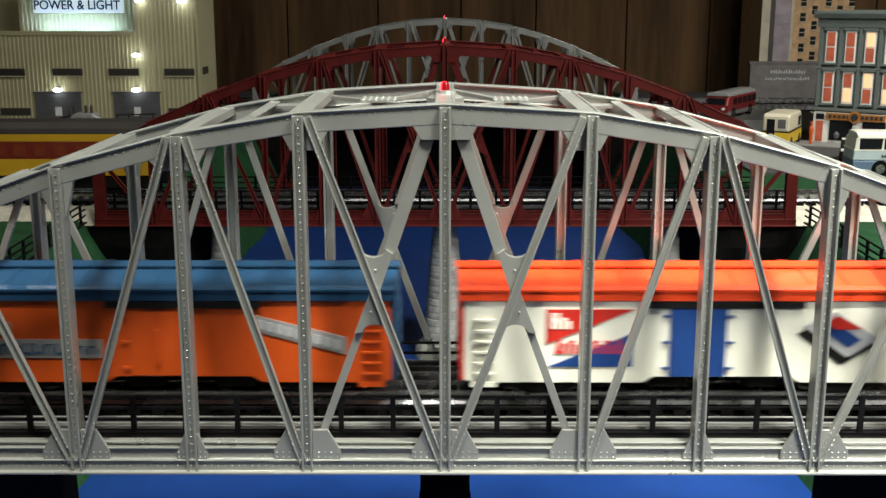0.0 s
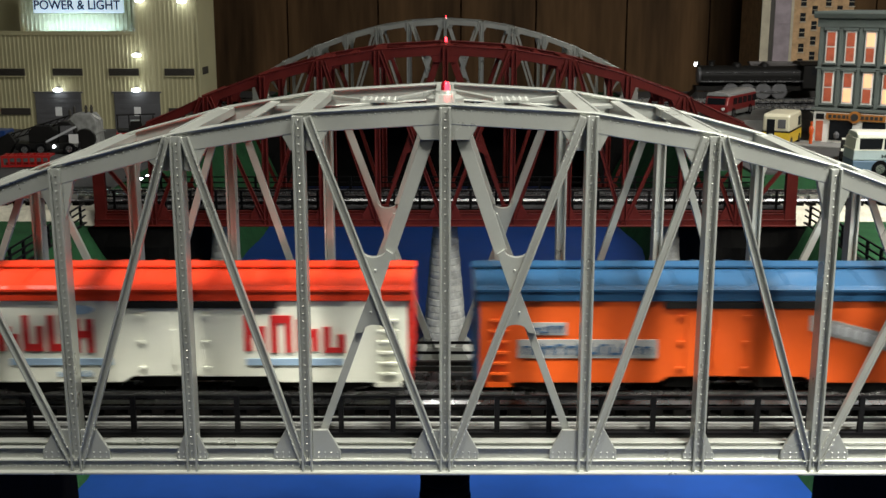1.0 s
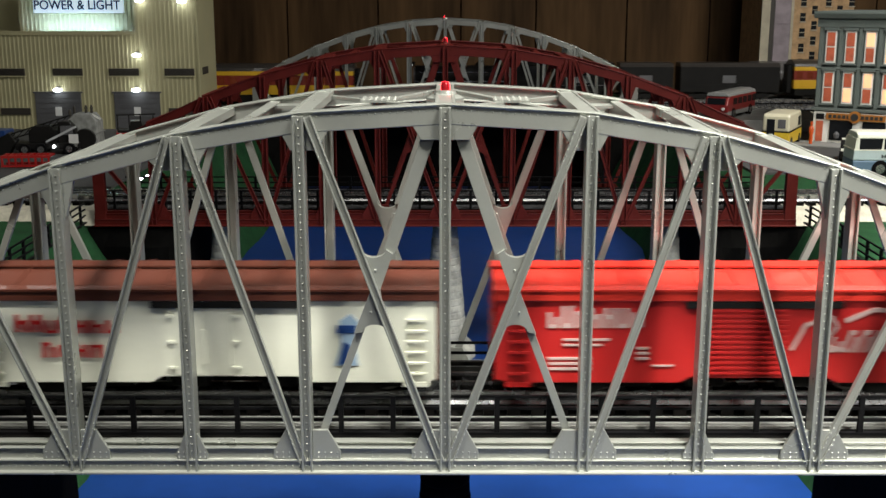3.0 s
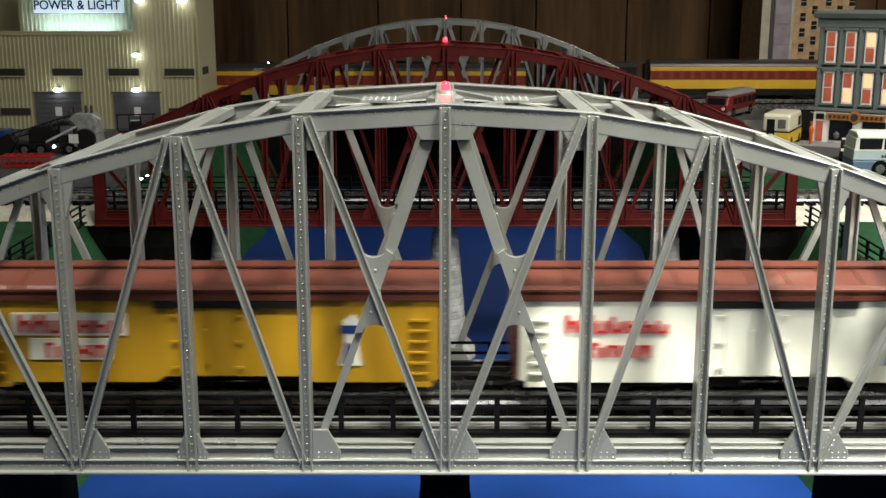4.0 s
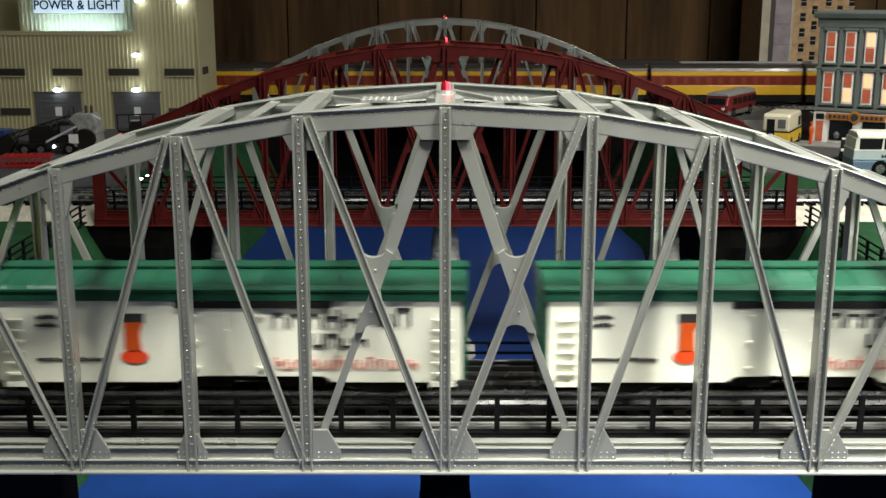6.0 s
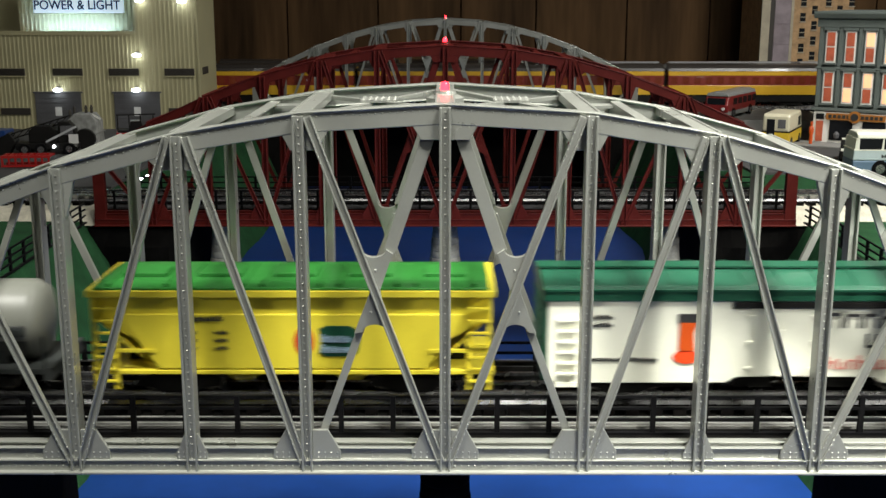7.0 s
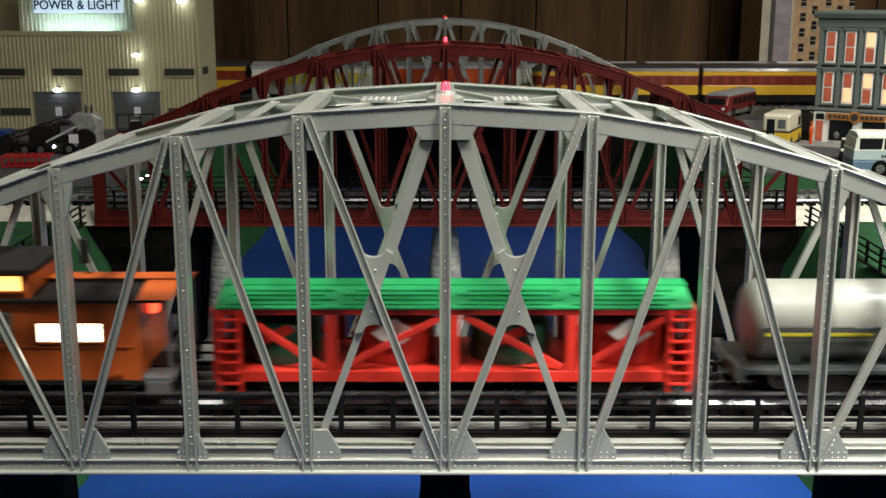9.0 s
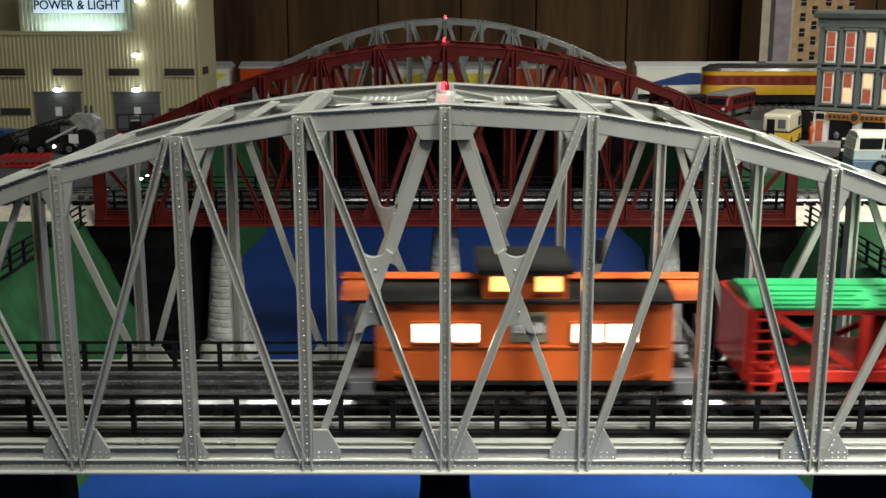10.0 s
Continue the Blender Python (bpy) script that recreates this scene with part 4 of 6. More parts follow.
def vat_car():
    c = thing("vat_car", "bright red open-frame vat car with green plank roof", "vat car", "freight train")
    h = 0.1330
    R = BRIGHTRED
    part("deck", Geo().box(-h, h, -0.0325, 0.0325, 0.0110, 0.0175), R, c, bevel=0.0004)
    part("top_rail", Geo().box(-h, h, -0.0325, -0.0285, 0.0500, 0.0535), R, c, bevel=0.0003)
    part("top_rail", Geo().box(-h, h, 0.0285, 0.0325, 0.0500, 0.0535), R, c, bevel=0.0003)
    r = part("roof", Geo().prism_x([(-0.0340, 0.0536), (0.0335, 0.0515), (0.0335, 0.0525), (0.012, 0.0592), (-0.012, 0.0604), (-0.0340, 0.0552)], -h + 0.001, h - 0.001), VATGREEN, c, "bright green roof of planks", bevel=0.0003)
    for s in (-1,):
        for k in range(4):
            t = (k + 0.5) / 4
            yy, zz = 0.0335 - 0.0210 * t, 0.0556 + 0.0050 * t
            for i in range(4):
                x0 = -h + 0.008 + 0.0635 * i + 0.006 * (k % 2)
                part("plank", Geo().bar((x0, s * yy, zz), (x0 + 0.052, s * yy, zz), 0.0036, 0.0008), VATGREEN, r)
    part("roof_walk", Geo().box(-h, h, -0.007, 0.007, 0.0602, 0.0611), VATGREEN, c)
    for y in (-0.0305, 0.0305):
        for x in (-h + 0.002, -0.0685, -0.0005, 0.0655, h - 0.002):
            part("post", Geo().box(x - 0.003, x + 0.003, y - 0.002, y + 0.002, 0.0176, 0.0499), R, c, bevel=0.0003)
        for p, q in (((-0.118, 0.049), (-0.074, 0.019)), ((-0.063, 0.019), (-0.006, 0.049)), ((0.005, 0.049), (0.060, 0.019)), ((0.071, 0.019), (0.118, 0.049))):
            part("brace", Geo().beam(p, q, -0.0019, 0.0019, y - 0.0012, y + 0.0012), R, c, bevel=0.0003)
    for s in (-1, 1):
        for dx in (0.002, 0.0135):
            part("ladder_rail", Geo().box(s * (h - dx) - 0.0012, s * (h - dx) + 0.0012, -0.0350, -0.0326, 0.0060, 0.0530), R, c)
        rungs(c, s * (h - 0.0078), R, 0.0110, 7, 0.0120, -0.0342, 0.0062)
        part("end_frame", Geo().box(*sorted((s * h, s * (h + 0.002))), -0.0320, 0.0320, 0.0120, 0.0530), R, c)
    for i, m in enumerate((GREEN, R, GREEN, R)):
        x = -0.1005 + 0.0665 * i
        part("vat", Geo().lathe((x, 0, 0.0177), [(0.0225, 0), (0.0235, 0.003), (0.0235, 0.020), (0.0225, 0.0225), (0.010, 0.0265), (0, 0.0270)], 24), m, c, "round vat", smooth=True)
        if i in (1, 3):
            part("emblem", Geo().prism([(x - 0.0120, 0.0375), (x, 0.0285), (x + 0.0120, 0.0375), (x, 0.0465)], -0.0262, -0.0238), TRIMWHITE, c, "pale diamond emblem")
        else:
            part("emblem", Geo().prism([(x - 0.0110, 0.0340), (x - 0.0070, 0.0300), (x + 0.0110, 0.0385), (x + 0.0070, 0.0425)], -0.0258, -0.0238), BRIGHTRED, c)
    running_gear(c, h)
    return c


def caboose():
    c = thing("caboose", "orange caboose with lit windows, black roof sides and cupola", "caboose", "freight train")
    h = 0.0820
    O = RUSTORANGE
    part("body", Geo().box(-h, h, -0.0320, 0.0320, 0.0108, 0.0570), O, c, bevel=0.0004)
    part("belt_rail", Geo().box(-h - 0.0005, h + 0.0005, -0.0327, -0.0319, 0.0310, 0.0322), O, c)
    part("corner_board", Geo().box(-h - 0.0006, -h + 0.004, -0.0326, -0.0319, 0.0110, 0.0568), O, c)
    part("corner_board", Geo().box(h - 0.004, h + 0.0006, -0.0326, -0.0319, 0.0110, 0.0568), O, c)
    part("sill", Geo().box(-h - 0.002, h + 0.002, -0.0330, 0.0330, 0.0095, 0.0120), FRAMEBLACK, c)
    L = 0.1010
    part("roof", Geo().prism_x([(-0.0345, 0.0572), (0.0345, 0.0560), (0.0345, 0.0575), (0.015, 0.0610), (-0.015, 0.0622), (-0.0345, 0.0590)], -L + 0.004, L - 0.004), FRAMEBLACK, c, "black curved roof", bevel=0.0004)
    part("roof_walk", Geo().box(-L - 0.003, L + 0.003, -0.0065, 0.0065, 0.0640, 0.0650), O, c, "orange roof walk", bevel=0.0003)
    for s in (-1, 1):
        x0, x1 = sorted((s * (L - 0.018), s * (L + 0.001)))
        part("canopy", Geo().prism_x([(-0.0350, 0.0592), (0.0350, 0.0578), (0.015, 0.0628), (-0.015, 0.0636)], x0, x1), O, c, "orange end canopy", bevel=0.0003)
    # cupola
    part("cupola", Geo().box(-0.0235, 0.0235, -0.0322, 0.0300, 0.0570, 0.0738), O, c, bevel=0.0004)
    part("cupola_roof", Geo().prism_x([(-0.0350, 0.0739), (0.0320, 0.0739), (0.0320, 0.0748), (0, 0.0775), (-0.0350, 0.0765)], -0.0270, 0.0270), FRAMEBLACK, c, "black cupola roof", bevel=0.0004)
    part("chimney", Geo().tube((0.045, 0.0, 0.072), "z", 0.003, 0.014, 12), FRAMEBLACK, c, smooth=True)

    def window(x0, x1, z0, z1, mat, label):
        fr = part("window", Geo().prism(rect(x0, x1, z0, z1), -0.0331, -0.0318), mat, c, label)
        for a, b, d, e in ((x0 - 0.0012, x1 + 0.0012, z0 - 0.0012, z0), (x0 - 0.0012, x1 + 0.0012, z1, z1 + 0.0012), (x0 - 0.0012, x0, z0, z1), (x1, x1 + 0.0012, z0, z1)):
            part("frame", Geo().box(a, b, -0.0336, -0.0319, d, e), O, fr)
    for a, b in ((-0.0617, -0.0456), (-0.0396, -0.0260), (0.0269, 0.0427), (0.0462, 0.0621)):
        window(a, b, 0.0348, 0.0452, CABWIN, "bright lit window")
    for a, b in ((-0.0190, -0.0063), (0.0057, 0.0199)):
        window(a, b, 0.0640, 0.0723, CABORANGE, "orange lit cupola window")
    plate(c, "emblem", rect(-0.008, 0.0125, 0.0345, 0.0515), HERALD, "dull olive square herald panel", -0.0321)
    bars(c, -0.0065, 0.011, 0.0400, 0.0455, 4, LETTERGREY, 22, y=-0.0327)
    bars(c, -0.0065, 0.011, 0.0475, 0.0500, 5, LETTERBLACK, 23, y=-0.0327)
    part("grab_iron", Geo().bar((-0.072, -0.0335, 0.0175), (-0.060, -0.0335, 0.0140), 0.0009, 0.0009), O, c)
    part("grab_iron", Geo().bar((0.060, -0.0335, 0.0140), (0.072, -0.0335, 0.0175), 0.0009, 0.0009), O, c)
    # end platforms with steps, railings and marker lamps
    for s in (-1, 1):
        part("platform", Geo().box(*sorted((s * h, s * 0.1000)), -0.0310, 0.0310, 0.0105, 0.0130), DARKMETAL, c)
        part("steps", Geo().box(*sorted((s * (h + 0.003), s * 0.0980)), -0.0320, -0.0240, 0.0035, 0.0104), DARKMETAL, c)
        part("end_railing", Geo().bar((s * 0.0990, -0.030, 0.030), (s * 0.0990, 0.030, 0.030), 0.0010, 0.0010), DARKMETAL, c)
        for y in (-0.030, -0.010, 0.010, 0.030):
            part("railing_post", Geo().bar((s * 0.0990, y, 0.013), (s * 0.0990, y, 0.058 if abs(y) > 0.02 else 0.030), 0.0011, 0.0011), DARKMETAL, c)
        part("brake_wheel", Geo().tube((s * 0.0985, -0.016, 0.041), "x", 0.005, 0.001, 16), DARKMETAL, c)
        part("marker_lamp", Geo().box(*sorted((s * h, s * (h + 0.004))), -0.006, 0.002, 0.0435, 0.0505), LAMPRED, c, "red marker lamp")
    running_gear(c, 0.0990)
    return c


# ---- the town behind: power house, shops, vehicles, yard clutter ----
def corrugated(x0, x1, y, z0, z1, pitch=0.0075, depth=0.0008):
    """A ribbed metal sheet facing the front."""
    pts = []
    n = int((x1 - x0) / pitch)
    for i in range(n):
        a = x0 + (x1 - x0) * i / n
        w = (x1 - x0) / n
        pts += [(a, y), (a + w * 0.45, y), (a + w * 0.55, y - depth), (a + w * 0.9, y - depth)]
    pts += [(x1, y), (x1, y + 0.006), (x0, y + 0.006)]
    k = len(pts)
    v = [(px, py, z) for z in (z0, z1) for px, py in pts]
    f = [tuple(range(k - 1, -1, -1)), tuple(range(k, 2 * k))] + [(i, (i + 1) % k, (i + 1) % k + k, i + k) for i in range(k)]
    return Geo().add(v, f)


def wall_lamp(b, x, y, z, r=0.0078):
    lamp = part("wall_lamp", Geo().box(x - 0.0035, x + 0.0035, y - 0.006, y + 0.001, z + 0.0045, z + 0.0070), DARKMETAL, b)
    # bulb drawn oversized so that its shape takes in the lamp's glare
    part("bulb", Geo().lathe((x, y - 0.0105, z - 0.002), [(0.002, 0), (r, 0.002), (r, 0.0045), (0.002, 0.0065)], 14), LEDWHITE, lamp, "bright white bulb, enlarged to take in its glare", smooth=True)


def power_house():
    b = thing("power_house", "tan corrugated power house with lit sign and grey doors", "factory building")
    y = 1.49
    x0, x1, xs = -1.05, -0.447, -0.559
    part("wall", corrugated(x0, xs, y, 0.0095, 0.1785), TAN_METAL, b)
    part("wall", corrugated(xs, x1, y - 0.001, 0.0095, 0.315), TAN_METAL, b)
    part("wall", Geo().box(x1 - 0.004, x1, y + 0.006, y + 0.155, 0.0095, 0.315), TAN_METAL, b)
    part("wall", corrugated(-0.786, xs + 0.004, y + 0.055, 0.175, 0.300), TAN_METAL, b)
    part("wall", Geo().box(x0, x1 - 0.004, y + 0.149, y + 0.155, 0.0095, 0.300), TAN_METAL, b)
    part("wall", Geo().box(x0 - 0.004, x0, y, y + 0.155, 0.0095, 0.1785), TAN_METAL, b)
    part("corner_trim", Geo().box(x1 - 0.0015, x1 + 0.0015, y - 0.0035, y + 0.0065, 0.0095, 0.315), TAN_METAL, b)
    part("roof", Geo().box(x0 - 0.004, xs, y - 0.003, y + 0.15, 0.1786, 0.1815), TAN_METAL, b)
    part("roof", Geo().box(xs - 0.002, x1 + 0.003, y - 0.004, y + 0.158, 0.315, 0.319), TAN_METAL, b)
    for x in (-0.892, -0.790, -0.685, -0.583, -0.482):
        w = part("window", Geo().box(x - 0.027, x + 0.027, y - 0.0035, y - 0.0005, 0.1065, 0.1195), LOUVER, b, "dark louvred window")
        for k in range(3):
            part("slat", Geo().box(x - 0.026, x + 0.026, y - 0.0046, y - 0.0033, 0.1085 + 0.0035 * k, 0.1098 + 0.0035 * k), LOUVER, w)
        part("sill", Geo().box(x - 0.028, x + 0.028, y - 0.005, y, 0.1042, 0.1065), TAN_METAL, w)
    for x in (-0.785, -0.478):
        part("window", Geo().box(x - 0.027, x + 0.027, y - 0.0035, y - 0.0005, 0.0360, 0.0480), LOUVER, b, "dark louvred window")
    part("window", Geo().box(x1 - 0.001, x1 + 0.0015, y + 0.03, y + 0.075, 0.1065, 0.1195), LOUVER, b)
    for x in (-0.706, -0.562):
        d = part("door", Geo().box(x - 0.042, x + 0.042, y - 0.0028, y - 0.0002, 0.0096, 0.0750), DARKMETAL, b, "grey roller door")
        for k in range(7):
            part("slat", Geo().box(x - 0.041, x + 0.041, y - 0.0036, y - 0.0026, 0.0120 + 0.009 * k, 0.0188 + 0.009 * k), DARKMETAL, d)
        part("notice", Geo().box(x - 0.006, x + 0.006, y - 0.0044, y - 0.0034, 0.0340, 0.0500), PAPER, d, "white notice")
        part("door_frame", Geo().box(x - 0.045, x + 0.045, y - 0.0042, y - 0.0005, 0.0752, 0.0780), DARKMETAL, d)
    for x, z in ((-0.703, 0.0800), (-0.561, 0.0800), (-0.556, 0.1425), (-0.470, 0.2370), (-0.546, 0.2390)):
        wall_lamp(b, x, y, z)
    # sign, lit from the roof edge
    sg = part("sign", Geo().box(-0.752, -0.588, y + 0.036, y + 0.042, 0.2175, 0.2720), SIGNWHITE, b, "lit white sign")
    data = bpy.data.curves.new("sign_text", "FONT")
    data.body, data.size, data.align_x, data.extrude, data.offset = "POWER & LIGHT", 0.0228, "CENTER", 0.0006, 0.0004
    tmp = bpy.data.objects.new("sign_text", data)
    scene.collection.objects.link(tmp)
    bpy.context.view_layer.update()
    me = bpy.data.meshes.new_from_object(tmp.evaluated_get(bpy.context.evaluated_depsgraph_get()))
    bpy.data.objects.remove(tmp)
    me.materials.clear()
    me.materials.append(SIGNBLUE)
    t = part("letters", me, SIGNBLUE, sg, "dark blue letters")
    t.matrix_basis = pose(-0.6722, y + 0.0352, 0.2240, 90, 0, 0) @ Matrix.Diagonal((0.93, 1.02, 1, 1))
    part("parapet", Geo().box(x0, xs, y - 0.003, y + 0.002, 0.1816, 0.1862), TAN_METAL, b)
    part("roof_light", Geo().box(-0.745, -0.605, y + 0.030, y + 0.036, 0.1816, 0.1836), LEDSOFT, b, "white light strip on the roof")
    return b


def shop_building():
    gp = material("grey_green_plaster", (0.105, 0.125, 0.115), 0.75, 0, 0.12, 40, 0.15)
    ob_sign = material("orange_shop_sign", (0.32, 0.12, 0.02), 0.5, 0, 0.2, 80, glow=(1.0, 0.4, 0.05), power=0.03)
    b = thing("corner_building", "three-storey grey shop building with lit windows", "shop building", at=pose(0.612, 1.30, 0, 0, 0, -33))
    x0, x1, y0, y1 = 0.0, 0.36, 0.0, 0.22
    part("wall", Geo().box(x0, x1, y0, y1, 0.0095, 0.2140), gp, b)
    part("cornice", Geo().prism_x([(y0 - 0.010, 0.2130), (y1, 0.2130), (y1, 0.2240), (y0 - 0.013, 0.2240), (y0 - 0.013, 0.2205)], x0 - 0.008, x1), gp, b, bevel=0.0008)
    part("frieze", Geo().box(x0 - 0.003, x1, y0 - 0.005, y0 + 0.001, 0.1990, 0.2129), gp, b, bevel=0.0005)
    part("band", Geo().box(x0 - 0.004, x1, y0 - 0.006, y0 + 0.001, 0.0640, 0.0690), gp, b, bevel=0.0005)
    part("band", Geo().box(x0 - 0.002, x1, y0 - 0.004, y0 + 0.001, 0.1320, 0.1350), gp, b, bevel=0.0005)
    n = 0
    for z0, z1 in ((0.0765, 0.1285), (0.1420, 0.1935)):
        for i in range(11):
            x = x0 + 0.020 + 0.0308 * i
            n += 1
            lit = (0, 1, 2, 1, 0, 2, 0, 1, 0, 0, 2)[i] if z0 < 0.1 else (0, 0, 2, 1, 2, 0, 1, 0, 0, 2, 0)[i]
            w = part("window", Geo().box(x - 0.0084, x + 0.0084, y0 - 0.0022, y0 + 0.0008, z0, z1), TRIMWHITE, b, "white-framed sash window")
            zm = (z0 + z1) / 2
            part("pane", Geo().box(x - 0.0060, x + 0.0060, y0 - 0.0030, y0 - 0.0020, z0 + 0.003, zm - 0.0012), WINWARM if lit == 1 else WINRED, w, "warm lit pane" if lit == 1 else "dim red glowing pane")
            part("pane", Geo().box(x - 0.0060, x + 0.0060, y0 - 0.0030, y0 - 0.0020, zm + 0.0012, z1 - 0.003), WINWARM if lit == 2 else WINRED, w, "warm lit pane" if lit == 2 else "dim red glowing pane")
            part("sill", Geo().box(x - 0.0110, x + 0.0110, y0 - 0.0058, y0 - 0.0005, z0 - 0.0030, z0 - 0.0003), gp, w)
            part("lintel", Geo().box(x - 0.0115, x + 0.0115, y0 - 0.0050, y0 - 0.0005, z1 + 0.0005, z1 + 0.0048), gp, w)
    for i in range(12):
        x = x0 + 0.0046 + 0.0308 * i
        part("pilaster", Geo().box(x - 0.0030, x + 0.0030, y0 - 0.0032, y0 + 0.001, 0.0692, 0.1988), gp, b)
    # street floor: white posts, dark shop windows, door, sign
    part("shopfront", Geo().box(x0 + 0.001, x1 - 0.001, y0 - 0.0035, y0 + 0.001, 0.0100, 0.0620), TRIMWHITE, b, "white painted shopfront")
    part("door", Geo().box(x0 + 0.006, x0 + 0.017, y0 - 0.0050, y0 - 0.003, 0.0140, 0.0470), WINRED, b, "red lit shop door")
    part("transom", Geo().box(x0 + 0.005, x0 + 0.018, y0 - 0.0050, y0 - 0.003, 0.0500, 0.0590), WINDARK, b)
    for k in range(6):
        xa = x0 + 0.028 + 0.052 * k
        part("shop_window", Geo().box(xa, xa + 0.036, y0 - 0.0052, y0 - 0.003, 0.0165, 0.0490), WINDARK, b, "dark shop window with goods")
        part("shop_goods", Geo().lathe((xa + 0.012, y0 - 0.0054, 0.0185), [(0.0, 0), (0.004, 0.002), (0.005, 0.008), (0.002, 0.012), (0, 0.013)], 10), DARKMETAL, b, smooth=True)
    s = part("shop_sign", Geo().box(x0 + 0.022, x0 + 0.115, y0 - 0.0075, y0 - 0.0036, 0.0505, 0.0605), ob_sign, b, "orange sign with a round emblem")
    g = Geo()
    for i in range(12):
        if i not in (5, 6):
            xx = x0 + 0.026 + 0.0073 * i
            g.box(xx, xx + 0.0048, y0 - 0.0083, y0 - 0.0074, 0.0530, 0.0585)
    part("lettering", g, LETTERBLACK, s)
    part("roundel", Geo().tube((x0 + 0.0675, y0 - 0.0095, 0.0560), "y", 0.0095, 0.003, 24), ob_sign, s)
    part("roundel_centre", Geo().tube((x0 + 0.0675, y0 - 0.0104, 0.0560), "y", 0.0060, 0.002, 20), LETTERBLACK, s)


def tall_building():
    tan = material("tan_stone_facade", (0.42, 0.27, 0.14), 0.8, 0, 0.25, 60, 0.3, 240)
    mauve = material("mauve_panel", (0.26, 0.22, 0.24), 0.8, 0, 0.25, 40, 0.2)
    cream = material("cream_corner", (0.40, 0.36, 0.27), 0.8, 0, 0.15, 40)
    b = thing("tall_building", "tan stone tower block with small dark windows", "apartment building")
    y = 2.02
    part("wall", Geo().box(0.716, 0.922, y, y + 0.18, 0.0095, 0.46), tan, b)
    part("wall", Geo().box(0.744, 0.780, y - 0.003, y + 0.001, 0.0096, 0.46), mauve, b, "mauve painted panel strip")
    part("corner", Geo().box(0.714, 0.733, y - 0.004, y + 0.001, 0.0096, 0.46), cream, b)
    part("corner", Geo().box(0.7802, 0.7862, y - 0.004, y + 0.001, 0.0096, 0.46), cream, b)
    part("recess", Geo().box(0.7332, 0.7438, y - 0.0015, y + 0.001, 0.0096, 0.46), LOUVER, b, "dark recess")
    for k in range(4):
        part("band", Geo().box(0.7445, 0.7795, y - 0.0045, y - 0.001, 0.140 + 0.045 * k, 0.1425 + 0.045 * k), mauve, b)
    for k in range(11):
        for i, x in enumerate((0.808, 0.834, 0.864, 0.890, 0.916)):
            z = 0.055 + 0.034 * k + (0.016 if i % 2 else 0)
            w = part("window", Geo().box(x - 0.0060, x + 0.0060, y - 0.0014, y + 0.001, z, z + 0.0185), WINDARK, b)
            part("sill", Geo().box(x - 0.0070, x + 0.0070, y - 0.0035, y, z - 0.0025, z - 0.0002), cream, w)
            part("sash", Geo().box(x - 0.0060, x + 0.0060, y - 0.0026, y - 0.0012, z + 0.0088, z + 0.0100), cream, w)


def low_building():
    g = material("grey_brick", (0.14, 0.13, 0.125), 0.8, 0, 0.2, 60, 0.3)
    b = thing("low_building", "low grey brick building with faded painted writing", "building")
    part("wall", Geo().box(0.69, 0.95, 1.995, 2.012, 0.0095, 0.098), g, b)
    part("parapet", Geo().box(0.687, 0.95, 1.992, 2.015, 0.098, 0.102), g, b)
    bars(b, 0.735, 0.815, 0.076, 0.084, 7, LETTERGREY, 31, "faded writing", 0.3, 1.9946)
    bars(b, 0.725, 0.825, 0.061, 0.068, 9, LETTERGREY, 32, "faded writing", 0.25, 1.9946)


def wheelset(v, xs, y, r, lab=True):
    for x in xs:
        for s in (-1, 1):
            w = part("wheel", Geo().tube((x, s * y - 0.003, r), "y", r, 0.006, 18), BLACK, v, "black tyre")
            part("rim", Geo().tube((x, s * (y + 0.0031) - 0.0006, r), "y", r * 0.55, 0.0012, 14), RAIL, w, "silver rim")


def step_van():
    yl = paint("van_yellow", (0.62, 0.42, 0.03))
    cr = paint("van_cream", (0.62, 0.58, 0.42))
    v = thing("step_van", "cream and yellow toy step van parked by the shops", "van", at=pose(0.554, 1.275, 0.0098, 0, 0, 62))
    part("lower_body", Geo().prism([(-0.052, 0.006), (0.046, 0.006), (0.050, 0.010), (0.050, 0.026), (-0.052, 0.026)], -0.0215, 0.0215), yl, v, "yellow lower body", bevel=0.001)
    part("upper_body", Geo().prism([(-0.052, 0.0262), (0.049, 0.0262), (0.043, 0.048), (0.036, 0.0545), (-0.049, 0.0545), (-0.052, 0.050)], -0.0213, 0.0213), cr, v, "cream upper body", bevel=0.003)
    part("stripe", Geo().box(-0.0523, 0.0495, -0.0218, 0.0218, 0.0252, 0.0270), FRAMEBLACK, v)
    for s in (-1, 1):
        part("side_window", Geo().box(0.016, 0.036, s * 0.0214 - 0.0004, s * 0.0214 + 0.0004, 0.031, 0.046), WINDARK, v)
    # the doorway isn't cut open; a dark plate gives its inner shade
    part("door", Geo().box(-0.0527, -0.0518, 0.002, 0.0145, 0.008, 0.046), WINDARK, v, "dark plate standing in for the shade of an open doorway")
    part("rear_window", Geo().box(-0.0529, -0.0519, -0.0150, -0.0030, 0.032, 0.046), DARKMETAL, v)
    wheelset(v, (-0.032, 0.032), 0.019, 0.0085)


